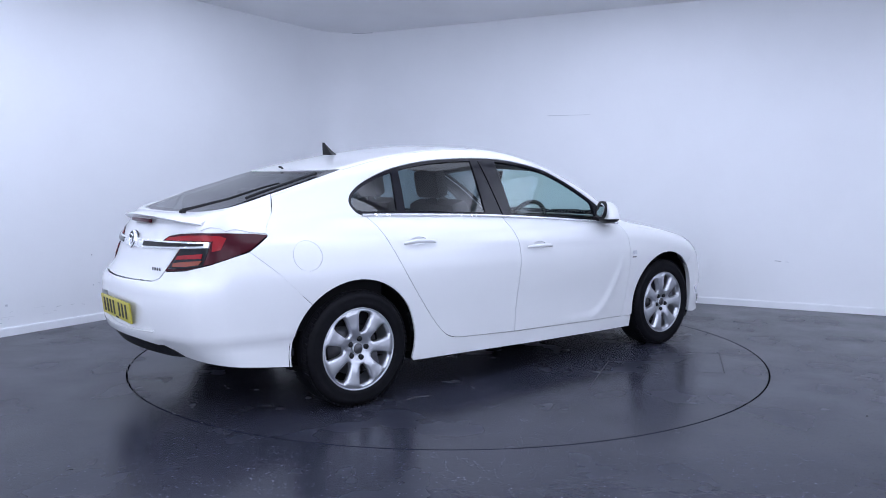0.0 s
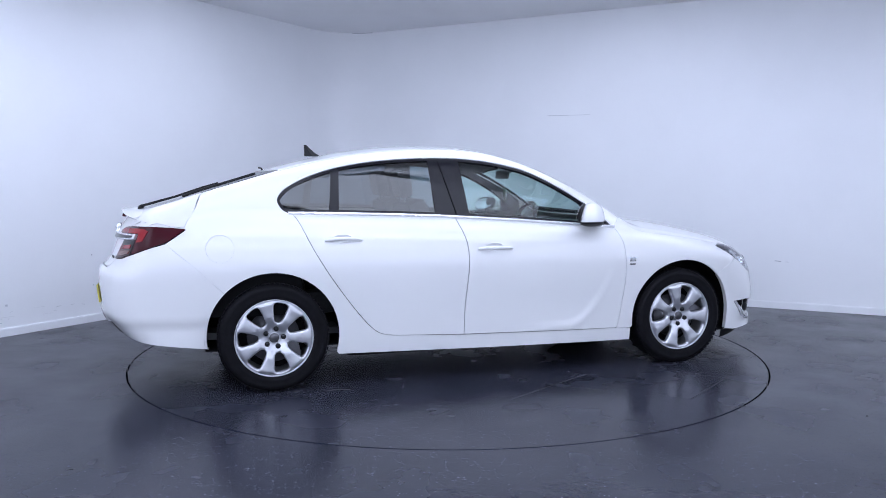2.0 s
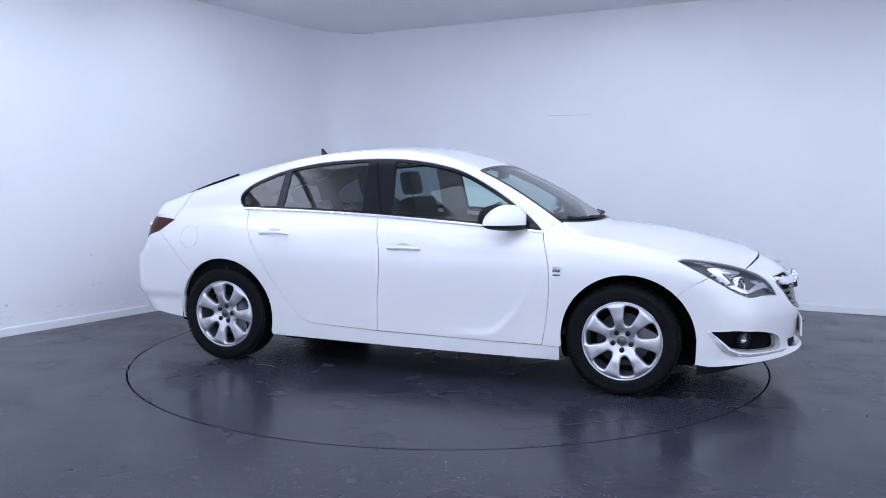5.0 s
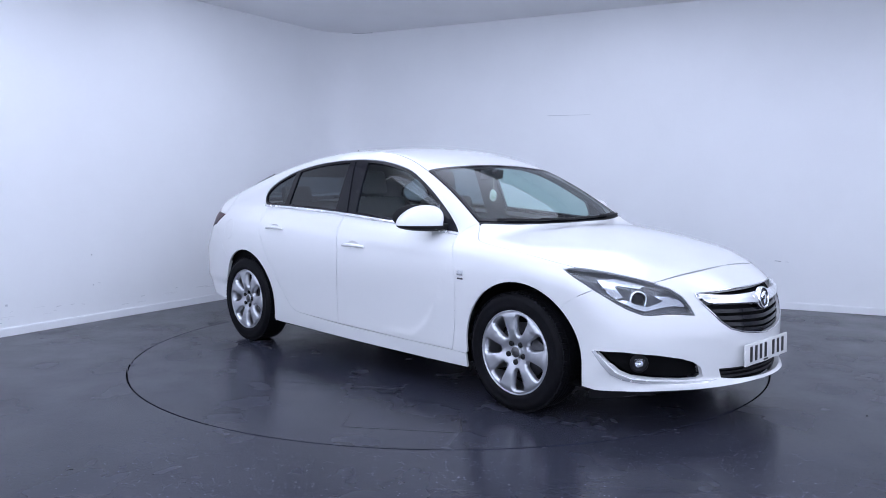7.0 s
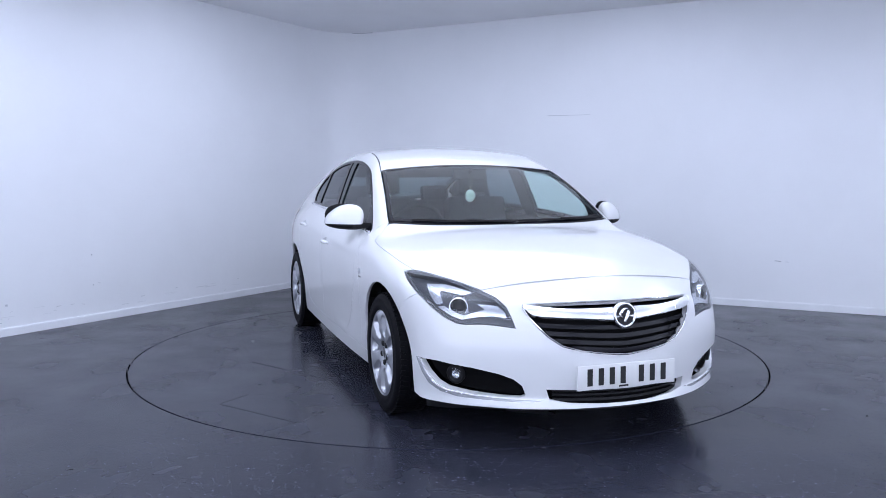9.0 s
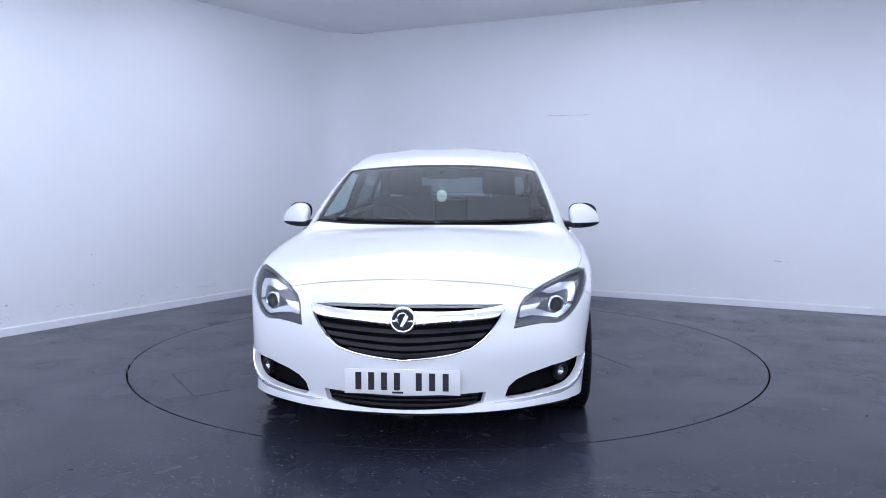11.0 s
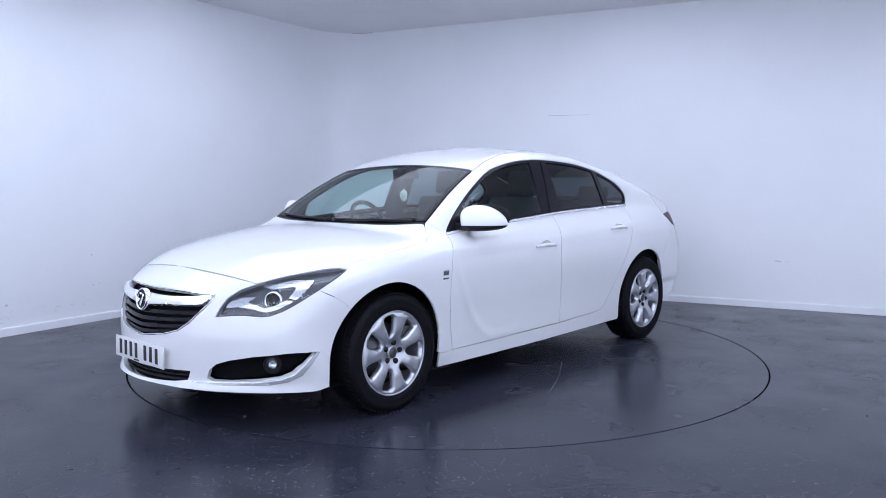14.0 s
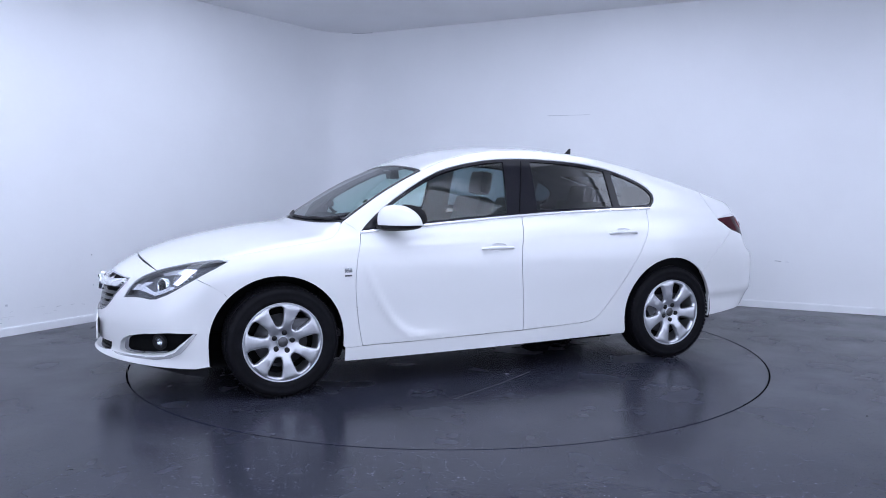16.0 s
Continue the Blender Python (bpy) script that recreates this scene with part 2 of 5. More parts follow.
def fill_wall(a, b, h, z):
    """Wide glowing fill panel, added over an unseen wall behind the camera."""
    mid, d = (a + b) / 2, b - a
    root = new("wall_fill_panel")
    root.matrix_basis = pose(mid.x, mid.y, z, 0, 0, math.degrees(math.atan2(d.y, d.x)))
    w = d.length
    part("diffuser", box_bm(bmesh.new(), (w, 0.03, h), pose(0, 0.09, 0)), FILL_WHITE, root, smooth=False)
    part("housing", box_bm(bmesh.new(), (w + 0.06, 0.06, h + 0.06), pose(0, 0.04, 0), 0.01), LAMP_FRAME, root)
    tagged(root, "wide white glowing fill panel added over an unseen wall", "wall light", "studio wall lights")


# added fill: two unseen glowing panels that brighten the walls and car sides
FILL_WHITE = glow("wall_fill_glow", COLD, 1.85)
fill_wall(LEFT_END.lerp(BACK_END, 0.06), LEFT_END.lerp(BACK_END, 0.96), 2.5, 1.6)
fill_wall(BACK_END.lerp(RIGHT_END, 0.06), BACK_END.lerp(RIGHT_END, 0.75), 2.5, 1.6)


# ---- the car's form ----
def spline(xs, ys):
    """Smooth monotone-limited curve through points, for arrays."""
    xs, ys = np.array(xs, float), np.array(ys, float)
    h = np.diff(xs)
    dl = np.diff(ys) / h
    m = np.zeros_like(ys)
    m[0], m[-1] = dl[0], dl[-1]
    for i in range(1, len(xs) - 1):
        if dl[i - 1] * dl[i] > 0:
            w1, w2 = 2 * h[i] + h[i - 1], h[i] + 2 * h[i - 1]
            m[i] = (w1 + w2) / (w1 / dl[i - 1] + w2 / dl[i])

    def ev(x):
        x = np.clip(np.asarray(x, float), xs[0], xs[-1])
        i = np.clip(np.searchsorted(xs, x) - 1, 0, len(h) - 1)
        t = (x - xs[i]) / h[i]
        return ((1 + 2 * t) * (1 - t) ** 2 * ys[i] + t * (1 - t) ** 2 * h[i] * m[i] + t * t * (3 - 2 * t) * ys[i + 1] + t * t * (t - 1) * h[i] * m[i + 1])
    return ev


# half width of the body side by height, at mid length
SIDE_W = spline([0.05, 0.19, 0.28, 0.45, 0.60, 0.74, 0.84, 0.92, 0.98, 1.05, 1.20], [0.80, 0.868, 0.888, 0.902, 0.918, 0.926, 0.918, 0.893, 0.860, 0.818, 0.72])
GLASS_W = spline([0.80, 1.00, 1.22, 1.39, 1.50, 1.60], [0.885, 0.812, 0.726, 0.650, 0.595, 0.54])
# narrowing of the plan towards the ends
TAPER = spline([-2.6, -2.2, -1.8, -1.4, -1.0, -0.3, 0.6, 1.0, 1.4, 1.7, 2.0, 2.4], [0.26, 0.155, 0.062, 0.016, 0.004, 0.0, 0.0, 0.004, 0.008, 0.032, 0.095, 0.24])
GLASS_TAPER = spline([-2.5, -1.9, -1.27, -0.6, 0.1, 0.6, 0.95, 1.2], [0.17, 0.060, 0.030, 0.006, 0.0, 0.006, 0.02, 0.05])
HOOD_Z = spline([-2.6, -2.2, -1.6, -1.26, -0.95, -0.23, 0.58, 0.90, 1.10, 1.25, 1.45, 1.65, 1.86, 2.06, 2.18, 2.30, 2.45],
                [0.99, 1.045, 1.085, 1.085, 1.08, 1.055, 1.015, 0.995, 0.985, 0.975, 0.953, 0.921, 0.876, 0.816, 0.772, 0.715, 0.60])
HOOD_CROWN = spline([-2.6, -1.0, 0.9, 1.3, 1.8, 2.4], [0.08, 0.06, 0.07, 0.10, 0.14, 0.16])
ROOF_Z = spline([-2.6, -2.43, -2.26, -1.95, -1.78, -1.56, -1.39, -1.05, -0.83, -0.62, -0.41, -0.20, 0.0, 0.21, 0.36, 0.64, 0.84, 1.05, 1.20, 1.5],
                [0.985, 1.020, 1.050, 1.132, 1.195, 1.267, 1.322, 1.411, 1.457, 1.485, 1.498, 1.498, 1.483, 1.440, 1.390, 1.261, 1.153, 1.029, 0.94, 0.75])
ROOF_CROWN = spline([-2.5, -1.8, -1.3, -0.5, 0.2, 0.6, 1.0, 1.3], [0.01, 0.030, 0.058, 0.120, 0.115, 0.09, 0.12, 0.14])
NOSE_X = spline([0.0, 0.14, 0.20, 0.26, 0.34, 0.45, 0.56, 0.64, 0.72, 0.80, 1.0], [2.27, 2.34, 2.385, 2.368, 2.362, 2.364, 2.350, 2.326, 2.280, 2.20, 1.9])
TAIL_X = spline([0.0, 0.20, 0.28, 0.34, 0.40, 0.45, 0.60, 0.70, 0.745, 0.79, 0.85, 0.95, 1.04, 1.08, 1.2], [2.10, 2.22, 2.30, 2.345, 2.388, 2.410, 2.418, 2.405, 2.365, 2.335, 2.312, 2.278, 2.248, 2.242, 2.24])


def smax(a, b, k):
    h = np.maximum(k - np.abs(a - b), 0) / k
    return np.maximum(a, b) + h * h * k / 4


def car_f(x, y, z):
    """Negative inside the car, positive outside."""
    y = np.abs(y)
    nose = x - (NOSE_X(z) - (0.55 + 0.08 * np.clip((0.34 - z) / 0.10, 0, 1)) * y ** 2)
    tail = -x - (TAIL_X(z) - 0.31 * y ** 2)
    low = smax(y - SIDE_W(z) + TAPER(x), z - HOOD_Z(x) + HOOD_CROWN(x) * y ** 2, 0.10)
    up = smax(y - GLASS_W(z) + GLASS_TAPER(x), (z - ROOF_Z(x) + ROOF_CROWN(x) * y ** 2) * 0.8, 0.085)
    f = -smax(-low, -up, 0.035)
    f = smax(f, nose, 0.14)
    return smax(f, tail, 0.10)


def hit(o, d, far=1.6):
    """From points o inside, along d, to the skin; arrays of rows."""
    o, d = np.asarray(o, float), np.asarray(d, float)
    lo, hi = np.zeros(len(o)), np.full(len(o), far)
    for _ in range(34):
        mid = (lo + hi) / 2
        q = o + d * mid[:, None]
        inside = car_f(q[:, 0], q[:, 1], q[:, 2]) < 0
        lo, hi = np.where(inside, mid, lo), np.where(inside, hi, mid)
    return o + d * lo[:, None]


def skin_normal(q):
    e = 1e-3
    g = np.stack([car_f(*(q + e * np.eye(3)[k]).T) - car_f(*(q - e * np.eye(3)[k]).T) for k in range(3)], -1)
    return g / np.maximum(np.linalg.norm(g, axis=1, keepdims=True), 1e-9)


def lift(mode, uv, off=0.0, sgn=1):
    """Puts plane points on the skin. side: (x, z); top: (x, y); nose and tail: (bearing in radians, z). sgn -1: the other side."""
    uv = np.asarray(uv, float)
    u, v = uv[:, 0], uv[:, 1]
    o, n = np.zeros_like(u), np.ones_like(u)
    if mode == "side":
        q = hit(np.stack([u, o, v], -1), np.stack([o, n, o], -1))
    elif mode == "top":
        q = hit(np.stack([u, v, n * 0.62], -1), np.stack([o, o, n], -1))
    else:
        k = 1 if mode == "nose" else -1
        q = hit(np.stack([n * 1.2 * k, o, v], -1), np.stack([k * np.cos(u), np.sin(u), o], -1), 1.9)
    nn = skin_normal(q)
    q = q + nn * (off(u, v)[:, None] if callable(off) else off)
    return q * [1, sgn, 1], nn * [1, sgn, 1]


def deg(pts):
    return [(radians(a), z) for a, z in pts]


def smooth_line(pts, n=5, closed=False):
    """Catmull-Rom through points."""
    P = [Vector(q) for q in pts]
    out, m = [], len(P)
    for i in range(m if closed else m - 1):
        if closed:
            a, b, c, d = P[(i - 1) % m], P[i], P[(i + 1) % m], P[(i + 2) % m]
        else:
            a, b, c, d = P[max(0, i - 1)], P[i], P[i + 1], P[min(m - 1, i + 2)]
        for k in range(n):
            t = k / n
            out.append(tuple(0.5 * ((2 * b) + (c - a) * t + (2 * a - 5 * b + 4 * c - d) * t * t + (3 * b - a - 3 * c + d) * t ** 3)))
    if not closed:
        out.append(tuple(P[-1]))
    return out


def area2(poly):
    p = np.array(poly)
    return float(np.sum(p[:, 0] * np.roll(p[:, 1], -1) - np.roll(p[:, 0], -1) * p[:, 1]))


def clean(poly, eps=1e-4):
    out = []
    for q in poly:
        if not out or math.hypot(q[0] - out[-1][0], q[1] - out[-1][1]) > eps:
            out.append(tuple(q))
    if math.hypot(out[0][0] - out[-1][0], out[0][1] - out[-1][1]) < eps:
        out.pop()
    return out


def inset(poly, d):
    poly = clean(poly)
    if area2(poly) < 0:
        poly = poly[::-1]
    n, out = len(poly), []
    for i in range(n):
        a, b, c = Vector(poly[i - 1]), Vector(poly[i]), Vector(poly[(i + 1) % n])
        e1, e2 = (b - a).normalized(), (c - b).normalized()
        n1, n2 = Vector((-e1.y, e1.x)), Vector((-e2.y, e2.x))
        m = n1 + n2
        m = m / max(0.45, m.length_squared / 2)
        out.append(tuple(b + m * d))
    return out


def resample(poly, h):
    poly, out = clean(poly), []
    for i, a in enumerate(poly):
        b = poly[(i + 1) % len(poly)]
        k = max(1, int(math.ceil(math.hypot(b[0] - a[0], b[1] - a[1]) / h)))
        out += [(a[0] + (b[0] - a[0]) * j / k, a[1] + (b[1] - a[1]) * j / k) for j in range(k)]
    return out


def inside(poly, pts):
    p, x, y = np.array(poly), pts[:, 0], pts[:, 1]
    res = np.zeros(len(pts), bool)
    q = np.roll(p, -1, axis=0)
    for (ax, ay), (bx, by) in zip(p, q):
        if ay == by:
            continue
        cross = (ay > y) != (by > y)
        res ^= cross & (x < (bx - ax) * (y - ay) / (by - ay) + ax)
    return res


def clip(poly, a, b):
    """Part of a polygon on the left of the line from a to b."""
    out = []
    side = lambda q: (b[0] - a[0]) * (q[1] - a[1]) - (b[1] - a[1]) * (q[0] - a[0])
    for i, q in enumerate(poly):
        r = poly[(i + 1) % len(poly)]
        s, t = side(q), side(r)
        if s >= 0:
            out.append(q)
        if (s >= 0) != (t >= 0):
            k = s / (s - t)
            out.append((q[0] + (r[0] - q[0]) * k, q[1] + (r[1] - q[1]) * k))
    return out


def flat_mesh(outline, holes=(), h=0.03):
    """Even triangles inside an outline with holes."""
    from mathutils.geometry import delaunay_2d_cdt
    loops = [resample(outline, h)] + [resample(q, h) for q in holes]
    pts = np.array([q for lp in loops for q in lp])
    edges, k = [], 0
    for lp in loops:
        edges += [(k + i, k + (i + 1) % len(lp)) for i in range(len(lp))]
        k += len(lp)
    lo, hi = pts.min(0), pts.max(0)
    gx, gy = np.arange(lo[0] + h * 0.5, hi[0], h), np.arange(lo[1] + h * 0.5, hi[1], h)
    G = np.array([(x, y) for x in gx for y in gy]) if len(gx) and len(gy) else np.zeros((0, 2))
    if len(G):
        ok = inside(loops[0], G)
        for lp in loops[1:]:
            ok &= ~inside(lp, G)
        G = G[ok]
    if len(G):
        near = np.min(np.hypot(G[:, None, 0] - pts[None, :, 0], G[:, None, 1] - pts[None, :, 1]), axis=1)
        G = G[near > h * 0.45]
    allp = [Vector(q) for q in np.vstack([pts, G])] if len(G) else [Vector(q) for q in pts]
    V, _, F, *_ = delaunay_2d_cdt(allp, edges, [], 0, 1e-6)
    V = np.array([tuple(v) for v in V])
    cen = np.array([V[list(f)].mean(0) for f in F])
    ok = inside(loops[0], cen)
    for lp in loops[1:]:
        ok &= ~inside(lp, cen)
    return V, [tuple(f) for f, o in zip(F, ok) if o]


def panel(name, mode, outline, mat, parent, holes=(), h=0.03, off=0.0, sgn=1, flange=0.014, label="", gap=0.0, hole_gap=0.0):
    """A sheet of the car's skin with turned-in edges."""
    if gap:
        outline = inset(outline, gap)
    V, F = flat_mesh(outline, holes, h)
    Q, N = lift(mode, V, off, sgn)
    bm = bmesh.new()
    vs = [bm.verts.new(q) for q in Q]
    for f in F:
        c = sum((Vector(N[i]) for i in f), Vector())
        a, b, d = (vs[i].co for i in f)
        f = f if (b - a).cross(d - a).dot(c) > 0 else f[::-1]
        try:
            bm.faces.new([vs[i] for i in f])
        except ValueError:
            pass
    if flange:
        rim = [[lp.vert for lp in (e.link_loops[0], e.link_loops[0].link_loop_next)] for e in bm.edges if len(e.link_faces) == 1]
        idx = {v: i for i, v in enumerate(vs)}
        top = {v: bm.verts.new(v.co) for pair in rim for v in pair}
        low = {v: bm.verts.new(v.co - Vector(N[idx[v]]) * flange) for v in top}
        for a, b in rim:
            bm.faces.new((top[b], top[a], low[a], low[b]))
    shade = N
    if callable(off):
        shade = np.zeros_like(N)
        for f in F:
            a, b, c = (Q[i] for i in f)
            n = np.cross(b - a, c - a)
            n = n if n @ (N[f[0]] + N[f[1]] + N[f[2]]) > 0 else -n
            for i in f:
                shade[i] += n
        shade /= np.maximum(np.linalg.norm(shade, axis=1, keepdims=True), 1e-12)
    lookup = {v: tuple(n) for v, n in zip(vs, shade)}
    for v in [v for v in bm.verts if not v.link_faces]:
        bm.verts.remove(v)
    bm.verts.index_update()
    normals = [lookup.get(v, (0, 0, 0)) for v in bm.verts]
    ob = part(name, bm, mat, parent, label, sharp=40)
    ob.data.normals_split_custom_set_from_vertices(normals)
    return ob


def both(name, mode, outline, mat, parent, **kw):
    """The same sheet on both sides; returns the two."""
    return [panel(name, mode, outline, mat, parent, sgn=s, **kw) for s in (-1, 1)]


def mirror_poly(half):
    """Closed outline from a half that starts and ends on the middle line."""
    return clean(list(half) + [(-u, v) for u, v in half[::-1]])


def mirror_top(half):
    return clean(list(half) + [(u, -v) for u, v in half[::-1]])


# ---- car materials ----
PAINT = material("white_car_paint", (0.73, 0.735, 0.75), 0.32, coat=0.8, vary=0.01, scale=2.0, rough_vary=0.02)
BLACK = material("gloss_black_trim", (0.010, 0.010, 0.014), 0.16, spec=0.2, vary=0.1)
PLASTIC = material("black_plastic", (0.010, 0.010, 0.012), 0.5, spec=0.22, vary=0.15, bump=0.0004, bump_scale=300)
RUBBER = material("tyre_rubber", (0.006, 0.006, 0.008), 0.6, spec=0.09, vary=0.2, scale=25, bump=0.0006, bump_scale=120)
ALLOY = material("silver_alloy", (0.55, 0.56, 0.60), 0.36, metal=0.85, vary=0.04)
SATIN = material("satin_chrome", (0.86, 0.87, 0.90), 0.26, metal=0.7, vary=0.02, rough_vary=0.02)
CHROME = material("chrome", (0.80, 0.81, 0.83), 0.10, metal=1.0, vary=0.02, rough_vary=0.02)
STEEL = material("brake_steel", (0.09, 0.09, 0.10), 0.4, metal=0.6, vary=0.2, scale=20)
CLEAR = glass("clear_glass", (0.71, 0.86, 0.84), 0.048)
TINT = glass("privacy_glass", (0.22, 0.27, 0.30), 0.08)
LENS = glass("lamp_lens", (0.90, 0.92, 0.94), 0.05)
CLOTH = material("charcoal_seat_cloth", (0.030, 0.032, 0.037), 0.9, vary=0.25, scale=40, bump=0.0006, bump_scale=250)
TRIM = material("dark_cabin_plastic", (0.026, 0.028, 0.032), 0.6, vary=0.1)
LINER = material("grey_headlining", (0.075, 0.078, 0.085), 0.9, vary=0.05)
RED = material("red_lamp_plastic", (0.26, 0.010, 0.016), 0.2, spec=0.25, vary=0.08)
DARKRED = material("smoked_red_lamp_plastic", (0.045, 0.005, 0.010), 0.2, spec=0.18, vary=0.1)
AMBER = material("dull_amber_lamp_plastic", (0.20, 0.030, 0.012), 0.2, vary=0.15, coat=0.25)
LAMP_SILVER = material("lamp_reflector", (0.75, 0.76, 0.80), 0.18, metal=0.8, vary=0.05)
LAMP_GREY = material("lamp_housing", (0.065, 0.068, 0.08), 0.35, vary=0.15)
PLATE_W = material("white_plate", (0.74, 0.74, 0.74), 0.35, vary=0.03)
PLATE_Y = material("yellow_plate", (0.52, 0.45, 0.07), 0.35, vary=0.04)
INK = material("black_ink", (0.012, 0.012, 0.014), 0.5)
TAG_W = material("white_card", (0.75, 0.78, 0.72), 0.6, vary=0.04)
TAG_G = material("green_print", (0.38, 0.52, 0.36), 0.6)

CAR = new("car")
tagged(CAR, "white five-door hatchback with black window trim and silver alloy wheels", "car")

# ---- outlines of the car, in metres ----
BELT = spline([-1.30, -0.95, -0.33, -0.22, 0.58, 0.92], [1.058, 1.051, 1.030, 1.024, 0.968, 0.939])
belt_line = [(x, float(BELT(x))) for x in np.linspace(-1.255, 0.885, 24)]
dlo_top = smooth_line([(0.885, 0.945), (0.77, 1.051), (0.585, 1.178), (0.40, 1.279), (0.253, 1.336), (0.031, 1.381), (-0.19, 1.400), (-0.414, 1.399),
                       (-0.714, 1.378), (-0.978, 1.331), (-1.169, 1.265), (-1.284, 1.200), (-1.325, 1.140), (-1.300, 1.085), (-1.255, 1.058)], 4)
DLO = clean(belt_line + dlo_top[1:-1])
REAR_GAP = smooth_line([(-1.255, 1.058), (-1.218, 1.03), (-1.139, 0.864), (-1.033, 0.685), (-0.892, 0.487), (-0.784, 0.361), (-0.712, 0.316), (-0.62, 0.303)], 4)
B_GAP = smooth_line([(-0.190, 0.286), (-0.186, 0.474), (-0.166, 0.700), (-0.172, 0.850), (-0.222, float(BELT(-0.222)))], 4)
FRONT_GAP = smooth_line([(0.885, 0.945), (0.927, 0.802), (0.940, 0.625), (0.919, 0.412), (0.893, 0.269)], 4)
WHEEL_X, HUB_Z = 1.3685, 0.325


def arch(xc, R, a0, a1, n=22):
    return [(xc + R * math.cos(radians(a0 + (a1 - a0) * i / n)), HUB_Z + 0.005 + R * math.sin(radians(a0 + (a1 - a0) * i / n))) for i in range(n + 1)]


REAR_ARCH, FRONT_ARCH = 0.386, 0.386
FRONT_ARCH_X = WHEEL_X + 0.025
ROOF_Y = spline([-1.77, -1.55, -1.30, -1.0, -0.6, -0.2, 0.2, 0.42, 0.7, 0.95], [0.660, 0.638, 0.611, 0.582, 0.562, 0.556, 0.59, 0.632, 0.685, 0.735])
edge_x = np.linspace(0.965, -1.77, 60)
edge_q = lift("top", np.stack([edge_x, ROOF_Y(edge_x)], -1))[0]
roof_edge = [(float(q[0]), float(q[2])) for q in edge_q]
TAIL_GAP = [(-1.77, roof_edge[-1][1]), (-1.80, 1.09), (-1.845, 1.02), (-1.862, 0.984)]
LAMP_LOW = [(-1.853, 0.972), (-1.905, 0.935), (-1.965, 0.895)]
SPLIT_REAR = [(-1.965, 0.893), (-1.811, 0.762), (-1.70, 0.650)]
SPLIT_FRONT = [(float(q[0]), float(q[2])) for q in lift("nose", deg([(61.6, 0.803), (58.7, 0.772), (55.4, 0.739), (53.0, 0.712)]))[0]] + [(1.76, 0.672), (1.69, 0.625)]


def bearing(mode, pts):
    """Side points as bearings for the nose or tail."""
    return [(math.atan2(q[1], abs(q[0]) - 1.2), float(q[2])) for q in lift("side", pts)[0]]


sill_low = [(-0.985, 0.205), (-0.6, 0.200), (0.0, 0.190), (0.6, 0.184), (1.0, 0.180)]


def body_panels():
    quarter = (roof_edge + TAIL_GAP + LAMP_LOW + SPLIT_REAR + arch(-WHEEL_X, REAR_ARCH, 136, -16)
               + sill_low + [(0.998, 0.262), (0.893, 0.268), (-0.190, 0.284)] + REAR_GAP[::-1] + dlo_top[::-1])
    fuel = [(-1.665 + 0.081 * math.cos(a), 0.861 + 0.081 * math.sin(a)) for a in np.linspace(0, 2 * np.pi, 28, endpoint=False)]
    for s in (-1, 1):
        panel("body_side", "side", quarter, PAINT, CAR, holes=[fuel] if s < 0 else [], sgn=s, h=0.028, gap=0.0015)
    panel("fuel_flap", "side", inset(fuel, 0.0022), PAINT, CAR, sgn=-1, h=0.03)
    # doors, with a cup behind each handle
    bottom = [(-0.190, 0.286), (0.893, 0.269)]

    def cup(x, z):
        return [(x + 0.060 * math.cos(a), z + 0.024 * math.sin(a)) for a in np.linspace(0, 2 * np.pi, 20, endpoint=False)]
    cf, cr = cup(0.005, 0.838), cup(-0.955, 0.908)
    front = belt_line_part(-0.222, 0.885) + FRONT_GAP[1:] + B_GAP
    rear = belt_line_part(-1.255, -0.222) + B_GAP[::-1][1:] + REAR_GAP[::-1]
    for s in (-1, 1):
        for nm, outline, hole, hx, hz in (("front_door", front, cf, 0.008, 0.832), ("rear_door", rear, cr, -0.951, 0.902)):
            d = panel(nm, "side", outline, PAINT, CAR, holes=[hole], sgn=s, h=0.018, gap=0.0021, off=door_form)
            panel("handle_cup", "side", hole, PAINT, d, sgn=s, h=0.012, off=lambda u, v, hx=hx, hz=hz: -0.003 - 0.013 * np.clip(1 - ((u - hx) / 0.062) ** 2 - ((v - hz - 0.006) / 0.026) ** 2, 0, 1), flange=0)
            handle(d, hx, hz, s)
            inner_card(d, outline, s)
    # window band
    sections()


def seams():
    """Painted rods added close behind bumper, fuel flap and tailgate joints to lessen their shade."""
    for s in (-1, 1):
        tube("joint_filler", lift("side", SPLIT_REAR, -0.0074, s)[0], 0.0068, PAINT, CAR, 6)
        tube("joint_filler", lift("side", SPLIT_FRONT[4:], -0.0074, s)[0], 0.0066, PAINT, CAR, 6)
    for s, depth in ((1, -0.0085), (-1, -0.0095)):
        tube("joint_filler", lift("side", TAIL_GAP[1:], depth, s)[0], 0.0066, PAINT, CAR, 6)
    ring = [(-1.665 + 0.081 * math.cos(a), 0.861 + 0.081 * math.sin(a)) for a in np.linspace(0, 2 * np.pi, 28, endpoint=False)]
    tube("joint_filler", lift("side", ring, -0.0115, -1)[0], 0.0065, PAINT, CAR, 6, closed=True)


def belt_line_part(a, b):
    return [(float(x), float(BELT(x))) for x in np.linspace(a, b, 14)]


